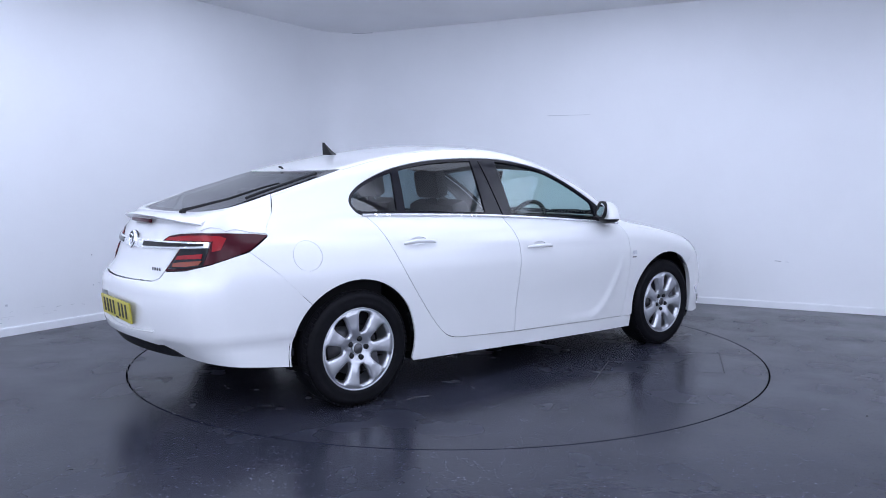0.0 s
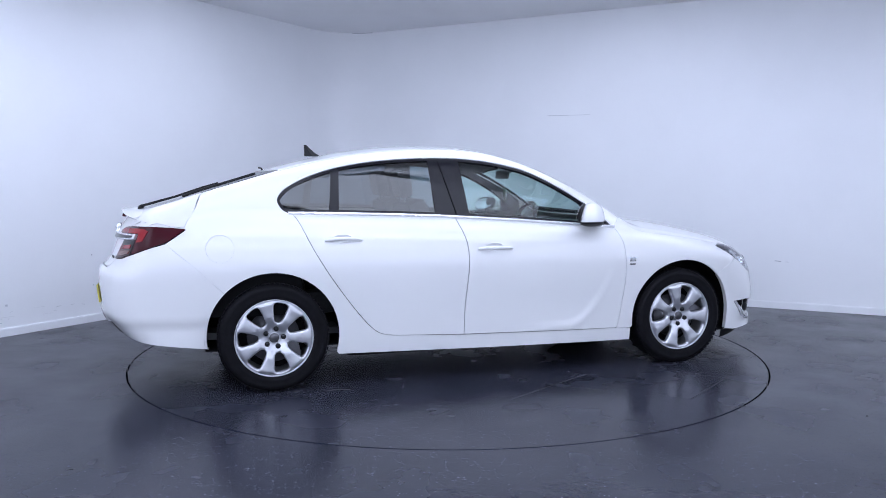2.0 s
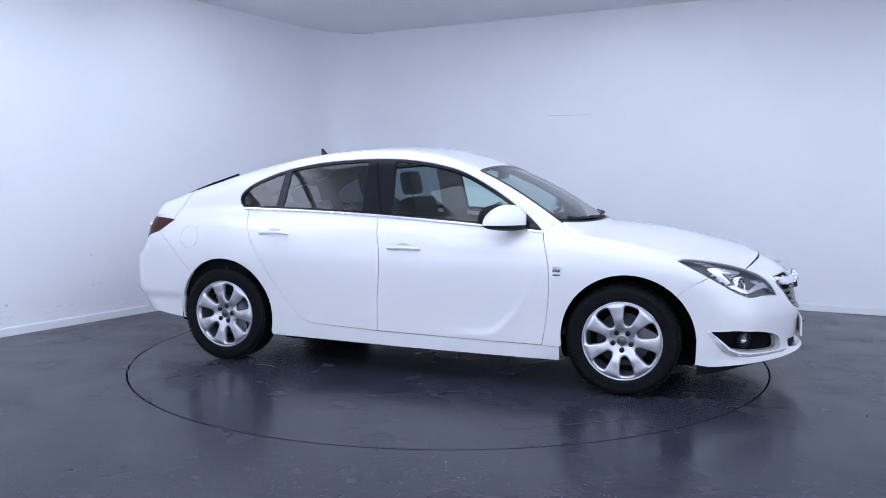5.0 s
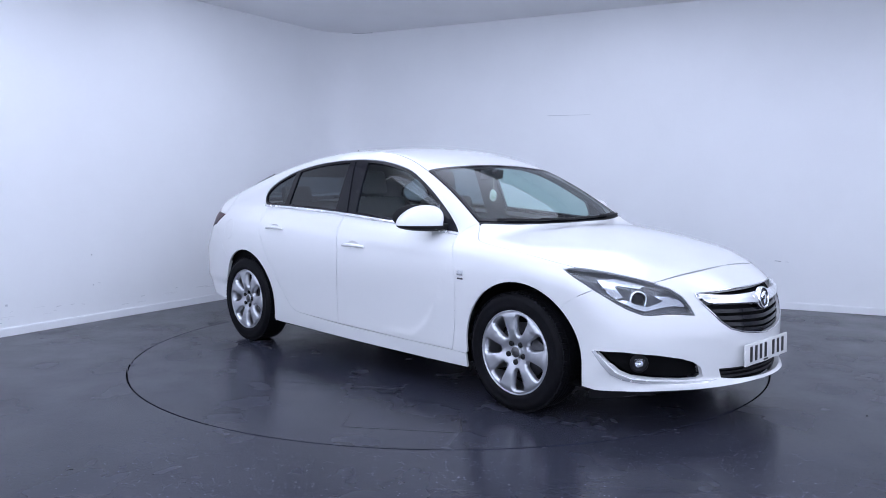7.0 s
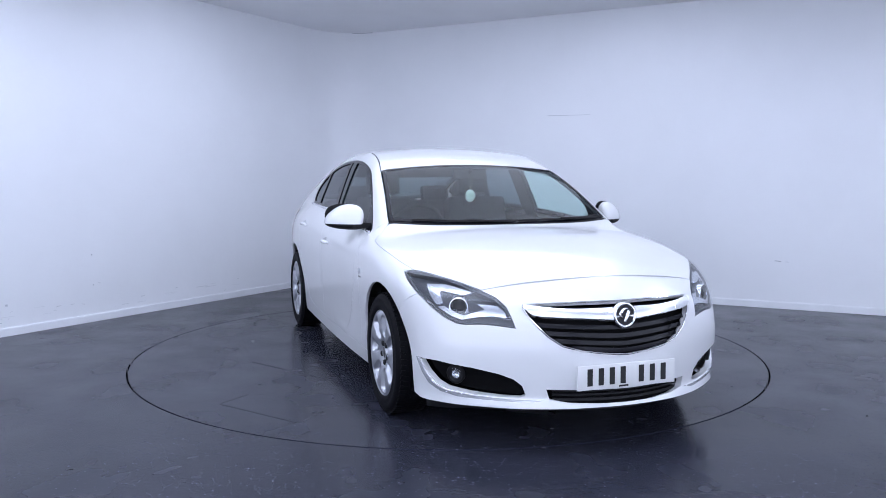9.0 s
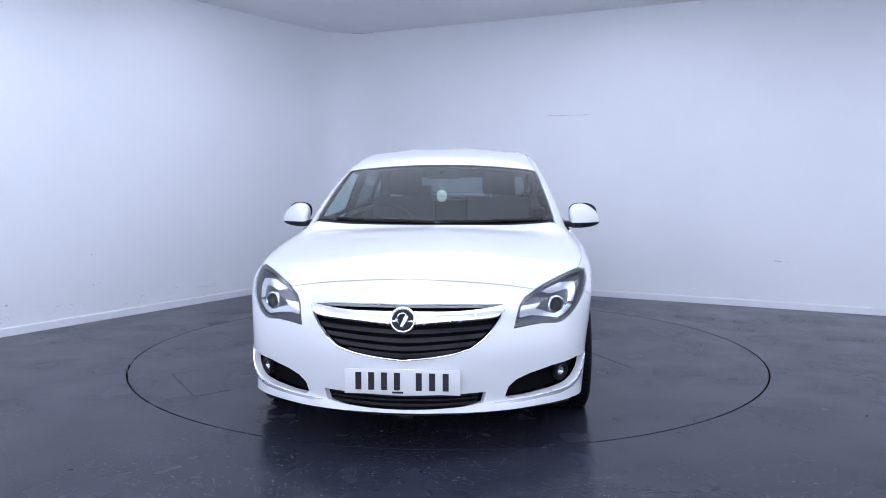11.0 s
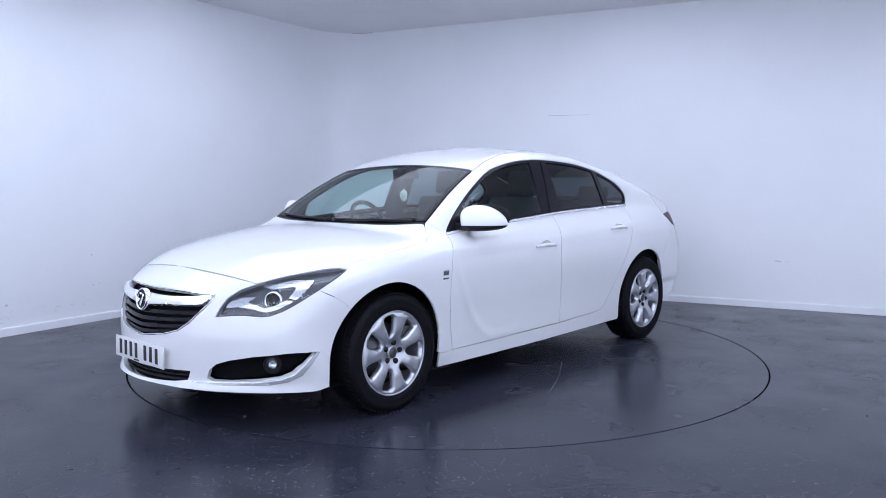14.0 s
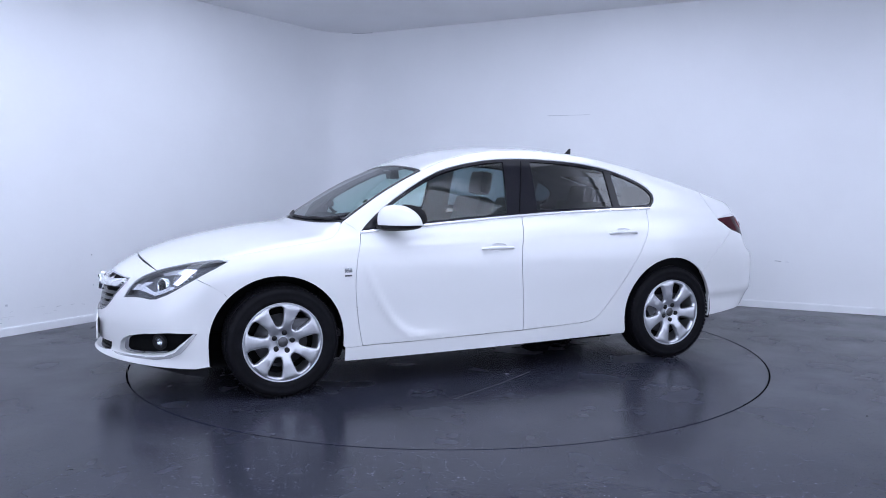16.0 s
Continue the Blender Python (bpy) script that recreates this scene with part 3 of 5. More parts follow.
def door_form(u, v):
    """Swept crease low on the doors and a light swage through the handles."""
    line = 0.30 + 0.36 * np.clip((u - 0.50) / 0.34, 0, 1.3) ** 2.2 - 0.02 * np.clip(-u, 0, 1)
    d = v - line
    blade = 0.019 * np.exp(-np.clip(-d, 0, 1) / 0.055) * (d < 0) + 0.019 * np.exp(-(np.clip(d, 0, 1) / 0.026) ** 2) * (d >= 0)
    edge = np.clip((u - 0.15) / 0.4, 0, 1) * np.clip((0.90 - u) / 0.12, 0, 1)
    sw = 0.003 * np.exp(-((v - 0.872 - 0.05 * -u * 0.9) / 0.02) ** 2)
    return blade * edge * 0.6 + sw * np.clip((0.93 - u) / 0.3, 0, 1)


def handle(door, x, z, s):
    pts = [(x + k, z - 0.004 * (k / 0.11) ** 2) for k in np.linspace(-0.112, 0.112, 13)]
    Q, N = lift("side", pts, 0.0, s)
    line = [q + n * (0.022 - 0.020 * abs(k) ** 3) for q, n, k in zip(Q, N, np.linspace(-1, 1, 13))]
    tube("handle", line, lambda t: 0.0125 * (1 - 0.35 * abs(2 * t - 1) ** 3), PAINT, door, 10, flat=1.0)


def inner_card(door, outline, s):
    panel("door_card", "side", inset(outline, 0.012), TRIM, door, sgn=s, h=0.06, off=-0.05, flange=0)


def sections():
    """Black window surround, its panes, the bright strip under them."""
    inner = inset(DLO, 0.017)
    inner = [(x, z + (0.009 if z < float(BELT(x)) + 0.03 else 0)) for x, z in inner]
    q_glass = clip(inner, (-1.024, 1.0), (-0.992, 1.3))
    f_glass = clip(inner, (-0.160, 1.4), (-0.118, 1.0))
    f_glass = clip(f_glass, (0.70, 0.9), (0.63, 1.4))
    r_glass = clip(clip(inner, (-0.942, 1.3), (-0.962, 1.0)), (-0.345, 1.0), (-0.358, 1.33))
    for s in (-1, 1):
        fr = panel("window_surround", "side", DLO, BLACK, CAR, holes=[q_glass, r_glass, f_glass], sgn=s, h=0.024, off=-0.003, flange=0.02, gap=0.0015)
        for nm, g, m in (("quarter_window", q_glass, TINT), ("rear_window", r_glass, TINT), ("front_window", f_glass, CLEAR)):
            w = panel(nm, "side", g, m, CAR, sgn=s, h=0.04, off=-0.010, flange=0)
            w.visible_shadow = False
        # joint between the doors in the middle pillar
        pts = lift("side", [(-0.222 - 0.09 * t + 0.016, 1.03 + 0.355 * t) for t in np.linspace(0, 1, 8)], -0.0015, s)[0]
        tube("pillar_joint", pts, 0.0035, GAP, fr, 6)
        strip = lift("side", [(x, float(BELT(x)) + 0.001) for x in np.linspace(-1.262, 0.888, 40)], 0.0065, s)[0]
        tube("belt_strip", strip, 0.0095, SATIN, CAR, 6, "bright strip under the side windows")


def fender_and_hood():
    hood_side = [(0.985, 0.752), (1.03, 0.815), (1.09, 0.852), (1.25, 0.862), (1.45, 0.857), (1.60, 0.842), (1.705, 0.822)]
    hood_side = smooth_line(hood_side, 4)
    q = lift("top", hood_side)[0]
    hs = [(float(a[0]), float(a[2])) for a in q]
    fend = ([(0.885, 0.947), roof_edge[0]] + hs + SPLIT_FRONT
            + arch(FRONT_ARCH_X, FRONT_ARCH, 44, 188) + [(0.997, 0.264), (0.895, 0.266)] + FRONT_GAP[::-1])
    both("front_wing", "side", fend, PAINT, CAR, h=0.026, gap=0.0008)
    rear = [(1.125 - 0.27 * y * y, y) for y in np.linspace(0, 0.735, 14)]
    lampedge = [(1.819, 0.748), (1.931, 0.668), (2.030, 0.592)]
    front = smooth_line([(2.040, 0.560), (2.066, 0.45), (2.100, 0.25), (2.116, 0.0)], 5)
    half = rear + hood_side + smooth_line([hood_side[-1]] + lampedge, 4)[1:] + front
    panel("bonnet", "top", mirror_top(half), PAINT, CAR, h=0.035, gap=0.0008)


WS_BOTTOM = [(1.098 - 0.27 * y * y, y) for y in np.linspace(0, 0.722, 14)]


def roof_and_glass():
    side = [(float(x), float(ROOF_Y(x)) - 0.002) for x in np.linspace(0.42, -1.30, 40)]
    top_glass = smooth_line([(-1.30, 0.600), (-1.355, 0.48), (-1.385, 0.33), (-1.405, 0.12), (-1.408, 0.0)], 5)
    half = [(0.425, 0.0), (0.424, 0.3)] + side + top_glass[1:]
    panel("roof", "top", mirror_top(half), PAINT, CAR, h=0.04, gap=0.001)
    # windscreen with a black border
    ws = WS_BOTTOM + [(0.95, 0.727), (0.90, 0.719), (0.7, 0.679), (0.42, 0.626)] + [(0.42, 0.3), (0.42, 0.0)]
    full = mirror_top(ws)
    hole = inset(full, 0.022)
    b = panel("windscreen_border", "top", full, BLACK, CAR, holes=[hole], h=0.03, off=-0.002, flange=0.012, gap=0.001)
    g = panel("windscreen", "top", hole, CLEAR, CAR, h=0.05, off=-0.003, flange=0)
    g.visible_shadow = False
    cowl = mirror_top([(1.122 - 0.27 * y * y, y) for y in np.linspace(0, 0.735, 12)] + [(x - 0.022, y) for x, y in [(1.122 - 0.27 * y * y, y) for y in np.linspace(0.735, 0, 12)]])
    panel("scuttle", "top", cowl, PLASTIC, CAR, h=0.03, off=-0.006, flange=0)
    # rear window
    low = smooth_line([(-1.30, 0.600), (-1.42, 0.617), (-1.60, 0.629), (-1.76, 0.638), (-1.88, 0.630), (-1.985, 0.590), (-2.06, 0.49), (-2.10, 0.33), (-2.118, 0.0)], 4)
    rg = top_glass[::-1] + low[1:]
    full = mirror_top(rg)
    hole = inset(full, 0.055)
    panel("rear_screen_border", "top", full, BLACK, CAR, holes=[hole], h=0.03, off=-0.004, flange=0.012, gap=0.002)
    g = panel("rear_screen", "top", hole, TINT, CAR, h=0.05, off=-0.004, flange=0)
    g.visible_shadow = False
    # tailgate: deck round the window, then the upright face
    rim = deg([(49.8, 0.980), (45.9, 0.988), (40.2, 0.994), (32.6, 0.995), (30, 1.022), (25, 1.042), (17, 1.053), (10, 1.058), (0, 1.060)])
    rim = [(float(q[0]), float(q[1])) for q in lift("tail", rim)[0]]
    i0 = min(range(len(low)), key=lambda i: abs(low[i][0] + 1.76))
    flank = [(float(q[0]), float(q[1])) for q in lift("side", TAIL_GAP[1:3])[0]]
    deck = low[i0:][::-1] + [(-1.77, float(ROOF_Y(-1.77)))] + flank + rim
    cap = [(float(x), float(ROOF_Y(x))) for x in np.linspace(-1.30, -1.77, 20)] + low[:i0 + 1][::-1]
    for k in (1, -1):
        panel("pillar_cap", "top", [(x, y * k) for x, y in cap], PAINT, CAR, h=0.03, flange=0.01)
    gate = new("tailgate")
    gate.parent = CAR
    panel("deck", "top", mirror_top(deck), PAINT, gate, h=0.03, gap=0.002, off=0.002)
    face = deg([(0, 1.060), (10, 1.058), (17, 1.053), (25, 1.042), (30, 1.022), (31.8, 0.992), (25.8, 0.982), (20.8, 0.967), (17.6, 0.937), (25.8, 0.934), (26.4, 0.905), (22.3, 0.786), (21.6, 0.750), (19.5, 0.733), (10, 0.729), (0, 0.728)])
    panel("face", "tail", mirror_poly(face), PAINT, gate, h=0.025, gap=0.002, off=-0.001)
    return gate


def bumpers():
    # front
    arch_pts = lift("side", [p for p in arch(FRONT_ARCH_X, FRONT_ARCH, 44, -2, 12)] + [(1.775, 0.21)])[0]
    arch_ang = [(math.atan2(q[1], q[0] - 1.2), float(q[2])) for q in arch_pts]
    top = deg([(0, 0.793), (7, 0.789), (14, 0.783), (22, 0.773), (28, 0.762), (33.5, 0.748)])
    lamp = deg([(35.4, 0.740), (31.3, 0.713), (28.6, 0.676), (27.2, 0.633), (26.1, 0.584), (30.6, 0.593), (34.2, 0.596), (38.3, 0.590), (40.6, 0.594),
                (44.1, 0.618), (47.3, 0.650), (51.0, 0.691)])
    mid = bearing("nose", SPLIT_FRONT[3:])
    low = deg([(52, 0.200), (45, 0.208), (36, 0.210), (25, 0.212), (15, 0.218), (8, 0.222), (0, 0.223)])
    half = top + lamp + mid + arch_ang + low
    grille_half = deg([(0, 0.700), (8, 0.700), (16, 0.696), (24.5, 0.690), (24.6, 0.668), (23.2, 0.632), (21.6, 0.600), (18.7, 0.545), (15.4, 0.503), (11, 0.480), (6, 0.466), (0, 0.455)])
    grille = mirror_poly(grille_half)
    lower = mirror_poly(deg([(0, 0.300), (10, 0.302), (19.0, 0.306), (18.2, 0.258), (14, 0.246), (7, 0.240), (0, 0.238)]))
    fog = clean(deg([(52.2, 0.405), (45.2, 0.410), (36.6, 0.395), (30, 0.372), (26.5, 0.350), (24.5, 0.320), (23.7, 0.276), (25, 0.264), (30, 0.262), (36.7, 0.268), (42.9, 0.282), (46, 0.304), (48.6, 0.345)]))
    fog2 = [(-a, z) for a, z in fog]
    b = panel("front_bumper", "nose", mirror_poly(half), PAINT, CAR, holes=[grille, lower, fog, fog2], h=0.022, flange=0.03, gap=0.001, off=nose_form)
    panel("chin", "nose", mirror_poly(deg([(0, 0.212), (20, 0.205), (40, 0.198), (55, 0.185), (55, 0.13), (40, 0.145), (20, 0.155), (0, 0.16)])), PLASTIC, b, h=0.04, off=-0.055, flange=0)
    # main grille
    g = new("grille")
    g.parent = CAR
    panel("mesh_backing", "nose", grille, GAP, g, h=0.03, off=-0.045, flange=0)
    edge = resample(inset(grille, 0.004), 0.02)
    tube("chrome_edge", lift("nose", edge, 0.001)[0], 0.0035, CHROME, g, 6, closed=True)
    for k, (zc, zm, amax) in enumerate(((0.602, 0.585, 21.0), (0.565, 0.546, 19.2), (0.530, 0.510, 16.8), (0.497, 0.478, 13.0))):
        n = 25
        pts = [(radians(amax) * t, zm + (zc - zm) * abs(t) ** 1.2) for t in np.linspace(-1, 1, n)]
        strip = clean([(a, z + 0.010) for a, z in pts] + [(a, z - 0.010) for a, z in pts[::-1]])
        panel("slat", "nose", strip, BLACK, g, h=0.02, off=-0.014, flange=0.025)
    wing_top = [(radians(a), z) for a, z in ((24.0, 0.679), (18, 0.668), (12, 0.662), (6, 0.664), (0, 0.668))]
    wing_low = [(radians(a), z) for a, z in ((0, 0.608), (4, 0.616), (10, 0.624), (16, 0.629), (22, 0.638), (24.2, 0.668))]
    panel("chrome_wing", "nose", mirror_poly(smooth_line(wing_top[::-1], 3) + smooth_line(wing_low, 3)[::-1]), SATIN, g, h=0.012, off=lambda u, v: 0.004 + 0.016 * np.clip(1 - ((v - 0.640 - 0.12 * np.abs(u) ** 2) / 0.034) ** 2, 0, 1), flange=0.03)
    emblem(g, 1)
    # lower grille
    lg = new("lower_grille")
    lg.parent = CAR
    panel("mesh_backing", "nose", lower, GAP, lg, h=0.03, off=-0.05, flange=0)
    for z in (0.256, 0.276, 0.293):
        panel("slat", "nose", clean([(radians(a), z + 0.005) for a in np.linspace(-17.5, 17.5, 20)] + [(radians(a), z - 0.004) for a in np.linspace(17.5, -17.5, 20)]), PLASTIC, lg, h=0.02, off=-0.025, flange=0.02)
    # fog lamps with a bright blade below
    for s in (-1, 1):
        f = new("fog_lamp_recess")
        f.parent = CAR
        panel("recess", "nose", fog, GAP, f, sgn=s, h=0.025, off=-0.055, flange=0)
        q, nn = lift("nose", [(radians(41.0), 0.339)], -0.035, s)
        m = Matrix.Translation(q[0]) @ Vector(nn[0] * [1, 1, 0.3]).to_track_quat("Z", "Y").to_matrix().to_4x4()
        bm = lathe_bm(bmesh.new(), [(0.044, -0.01), (0.046, 0.006), (0.042, 0.012), (0.032, 0.008), (0.019, 0.003), (0.019, -0.006)], 24, m)
        part("ring", bm, PLASTIC, f)
        bm = lathe_bm(bmesh.new(), [(0.020, 0.004), (0.013, -0.008), (0.0, -0.014)], 24, m)
        part("reflector", bm, LAMP_SILVER, f)
        bm = lathe_bm(bmesh.new(), [(0.034, 0.007), (0.024, 0.011), (0.0, 0.013)], 24, m)
        part("lens", bm, LENS, f)
        blade = deg([(52.2, 0.408), (49.3, 0.345), (46.6, 0.298), (43.2, 0.274), (36.7, 0.261), (30, 0.256), (23.8, 0.254), (19.5, 0.254),
                     (23, 0.240), (32, 0.243), (40, 0.248), (45, 0.264), (48.3, 0.292), (50.6, 0.340), (53.0, 0.403)])
        panel("blade", "nose", blade, SATIN, f, sgn=s, h=0.02, off=0.006, flange=0.02, label="bright blade under the fog lamp")
    # rear
    arch_pts = lift("side", [p for p in arch(-WHEEL_X, REAR_ARCH, 136, 188, 12)] + [(-1.742, 0.268)])[0]
    arch_ang = [(math.atan2(q[1], -q[0] - 1.2), float(q[2])) for q in arch_pts]
    half = (deg([(0, 0.724), (10, 0.725), (19.5, 0.729), (21.9, 0.747), (22.6, 0.781), (30.3, 0.795), (37.8, 0.831), (43.4, 0.871)])
            + bearing("tail", SPLIT_REAR) + arch_ang + deg([(50, 0.284), (46, 0.296), (40.7, 0.308), (33, 0.326), (29.4, 0.340), (26.4, 0.376), (22, 0.402), (13, 0.416), (0, 0.418)]))
    recess = mirror_poly(deg([(0, 0.634), (8, 0.632), (14.5, 0.618), (17, 0.597), (19.5, 0.540), (22.0, 0.474), (10, 0.462), (0, 0.460)]))
    rb = panel("rear_bumper", "tail", mirror_poly(half), PAINT, CAR, holes=[recess], h=0.024, flange=0.025, gap=0.001, off=tail_form)
    panel("plate_recess", "tail", recess, PAINT, rb, h=0.02, off=-0.026, flange=0)
    dif = deg([(0, 0.416), (13, 0.414), (22, 0.400), (26.2, 0.374), (29.2, 0.338), (24, 0.330), (12, 0.332), (0, 0.334)])
    panel("rear_diffuser", "tail", mirror_poly(dif), PLASTIC, rb, h=0.03, off=-0.012, flange=0.03)


def nose_form(u, v):
    """Lip under the lower grille standing forward, a crease above the grille."""
    return 0.010 * np.exp(-((v - 0.226) / 0.012) ** 2) * np.clip((radians(50) - np.abs(u)) / 0.3, 0, 1)


def tail_form(u, v):
    """A soft ledge below the tailgate and a fold low on the corner."""
    return 0.007 * np.exp(-((v - 0.70) / 0.03) ** 2) * np.clip((radians(40) - np.abs(u)) / 0.4, 0, 1) - 0.014 * np.clip((0.432 - v) / 0.016, 0, 1) * (np.abs(u) > radians(23))


def emblem(parent, k):
    """Round maker's badge as a plain ring and disc."""
    mode, z = ("nose", 0.631) if k > 0 else ("tail", 0.926)
    q, nn = lift(mode, [(0.0, z)], 0.014)
    r = 0.060 if k > 0 else 0.052
    m = Matrix.Translation(q[0]) @ Vector((k, 0, 0.15)).to_track_quat("Z", "Y").to_matrix().to_4x4()
    e = new("emblem")
    e.parent = parent
    part("ring", lathe_bm(bmesh.new(), [(r, -0.015), (r, 0.004), (r - 0.004, 0.009), (r - 0.010, 0.009), (r - 0.013, 0.004)], 36, m), CHROME, e)
    part("disc", lathe_bm(bmesh.new(), [(r - 0.011, 0.003), (0.0, 0.006)], 36, m), BLACK if k > 0 else STEEL, e)
    arc = [m @ Vector((r * 0.42 * math.cos(a), r * (0.10 + 0.42 * math.sin(a)), 0.008)) for a in np.linspace(radians(20), radians(235), 14)]
    tube("plain_shape", arc, lambda t: r * (0.06 + 0.15 * math.sin(math.pi * t)), CHROME, e, 8, flat=0.4)
    bm = box_bm(bmesh.new(), (r * 0.26, r * 0.95, 0.006), m @ pose(r * 0.12, -r * 0.10, 0.007, 0, 0, -24), 0.002)
    part("plain_shape", bm, CHROME, e)


def headlamps():
    outline = deg([(62.2, 0.811), (58.0, 0.811), (53.2, 0.806), (48.4, 0.797), (41.7, 0.772), (35.4, 0.740), (31.3, 0.713), (28.6, 0.676), (27.2, 0.633), (26.1, 0.586), (30.6, 0.595),
                   (34.2, 0.598), (38.3, 0.591), (40.6, 0.595), (44.1, 0.619), (47.3, 0.651), (51.0, 0.692), (55.0, 0.739), (58.6, 0.774)])
    drl = deg([(46.5, 0.664), (42.4, 0.628), (39.5, 0.613), (35.3, 0.630), (31.6, 0.638), (28.4, 0.631), (28.7, 0.656), (30.2, 0.672), (34.2, 0.664), (38.8, 0.634), (41.8, 0.648), (44.6, 0.672)])
    band = deg([(51.8, 0.768), (46.4, 0.772), (37.4, 0.741), (40.2, 0.727), (46.2, 0.742), (47.0, 0.735), (45.0, 0.684), (47.0, 0.674), (49.6, 0.720)])
    turn = deg([(36.0, 0.693), (30.2, 0.688), (29.2, 0.664), (34.0, 0.670)])
    for s in (-1, 1):
        hl = new("headlamp")
        hl.parent = CAR
        panel("housing", "nose", outline, LAMP_GREY, hl, sgn=s, h=0.02, off=-0.034, flange=0)
        panel("housing_wall", "nose", outline, LAMP_GREY, hl, holes=[inset(outline, 0.010)], sgn=s, h=0.02, off=-0.006, flange=0.03)
        panel("running_light", "nose", drl, LAMP_SILVER, hl, sgn=s, h=0.015, off=-0.014, flange=0.018)
        panel("reflector_band", "nose", band, LAMP_SILVER, hl, sgn=s, h=0.015, off=-0.016, flange=0.018)
        panel("indicator", "nose", turn, LAMP_SILVER, hl, sgn=s, h=0.015, off=-0.024, flange=0.01)
        q, nn = lift("nose", [(radians(40.9), 0.676)], -0.030, s)
        d = Vector((0.85, 0.50 * s, 0.05))
        m = Matrix.Translation(q[0]) @ d.to_track_quat("Z", "Y").to_matrix().to_4x4()
        part("projector_ring", lathe_bm(bmesh.new(), [(0.046, -0.02), (0.048, 0.008), (0.043, 0.014), (0.037, 0.008), (0.034, 0.0)], 28, m), CHROME, hl)
        part("projector_eye", lathe_bm(bmesh.new(), [(0.036, 0.002), (0.030, 0.012), (0.018, 0.019), (0.0, 0.022)], 28, m), BLACK, hl)
        panel("lens", "nose", inset(outline, 0.002), LENS, hl, sgn=s, h=0.025, off=0.001, flange=0.004).visible_shadow = False


def tail_lamps(gate):
    lamp = deg([(22.6, 0.786), (30.3, 0.799), (37.8, 0.835), (43.4, 0.875), (46.8, 0.905), (50.2, 0.975), (45.9, 0.984), (40.2, 0.990), (32.6, 0.987), (25.8, 0.979),
                (20.8, 0.964), (18.0, 0.938), (26.0, 0.937), (26.6, 0.904)])
    red1 = deg([(20.6, 0.956), (29.0, 0.971), (35.4, 0.976), (39.5, 0.972), (40.8, 0.962), (40.0, 0.906), (37.8, 0.896), (37.6, 0.948), (29.3, 0.945), (19.6, 0.941)])
    black = deg([(26.9, 0.940), (37.0, 0.944), (36.8, 0.903), (35.8, 0.824), (30.3, 0.804), (23.6, 0.795), (26.9, 0.895)])
    red2 = deg([(26.6, 0.866), (35.3, 0.884), (35.1, 0.860), (25.9, 0.846)])
    amber = deg([(25.4, 0.828), (30.0, 0.840), (35.4, 0.849), (34.6, 0.829), (30.2, 0.814), (25.2, 0.808)])
    for s in (-1, 1):
        t = new("tail_lamp")
        t.parent = CAR
        panel("lens", "tail", lamp, DARKRED, t, sgn=s, h=0.02, off=0.002, flange=0.03)
        panel("brake_light", "tail", red1, RED, t, sgn=s, h=0.015, off=0.005, flange=0.006)
        panel("dark_inlay", "tail", black, BLACK, t, sgn=s, h=0.015, off=0.0045, flange=0.005)
        panel("tail_light", "tail", red2, RED, t, sgn=s, h=0.015, off=0.0075, flange=0.006)
        panel("indicator", "tail", amber, AMBER, t, sgn=s, h=0.015, off=0.0075, flange=0.006)
        shelf = deg([(18, 0.955), (18, 1.060), (25, 1.058), (30, 1.048), (35, 1.036), (40, 1.024), (46, 1.008), (51, 0.988), (51, 0.972), (40, 0.975), (30, 0.968)])
        panel("lamp_shelf", "tail", shelf, PAINT, CAR, sgn=s, h=0.02, off=-0.004, flange=0)
    bar = new("tailgate_bar")
    bar.parent = CAR
    up = [(radians(a), 0.934 + 0.007 * (a / 37) ** 2) for a in np.linspace(-37, 37, 31)]
    dn = [(radians(a), 0.889 + 0.024 * (a / 37) ** 2) for a in np.linspace(37, -37, 31)]
    panel("chrome_bar", "tail", clean(up + dn), SATIN, bar, h=0.012, off=lambda u, v: 0.008 + 0.008 * np.clip(1 - ((v - 0.912 - 0.035 * np.abs(u) ** 2) / 0.026) ** 2, 0, 1), flange=0.016)
    for s in (-1, 1):
        panel("black_inlay", "tail", [(radians(a), 0.925 + 0.007 * (a / 37) ** 2) for a in np.linspace(9, 35.5, 14)] + [(radians(a), 0.898 + 0.024 * (a / 37) ** 2) for a in np.linspace(35.5, 9, 14)], BLACK, bar, sgn=s, h=0.02, off=0.0175, flange=0.004)
    emblem(bar, -1)
    # spoiler lip
    bm = bmesh.new()
    rows = []
    for y in np.linspace(-0.60, 0.60, 33):
        e = abs(y) / 0.60
        grow = 1 - 0.8 * np.clip((e - 0.72) / 0.28, 0, 1) ** 2
        c = 0.31 * y * y
        z0 = float(lift("top", [(-(2.120 - c * 0.9), y)])[0][0][2])
        zl = 1.060 - 0.105 * y * y
        prof = [(-(2.120 - c * 0.9), z0 - 0.004), (-(2.185 - c), (z0 + zl + 0.019) / 2 + 0.002 * grow), (-(2.240 + 0.020 * grow - c), zl + 0.017), (-(2.248 + 0.020 * grow - c), zl + 0.009),
                (-(2.238 + 0.020 * grow - c), zl), (-(2.190 - c), zl - 0.018), (-(2.140 - c), zl - 0.028)]
        rows.append([bm.verts.new((x, y, z)) for x, z in prof])
    for A, B in zip(rows, rows[1:]):
        for i in range(len(A) - 1):
            bm.faces.new((A[i], A[i + 1], B[i + 1], B[i]))
    bm.faces.new(rows[0])
    bm.faces.new(rows[-1][::-1])
    bmesh.ops.recalc_face_normals(bm, faces=bm.faces)
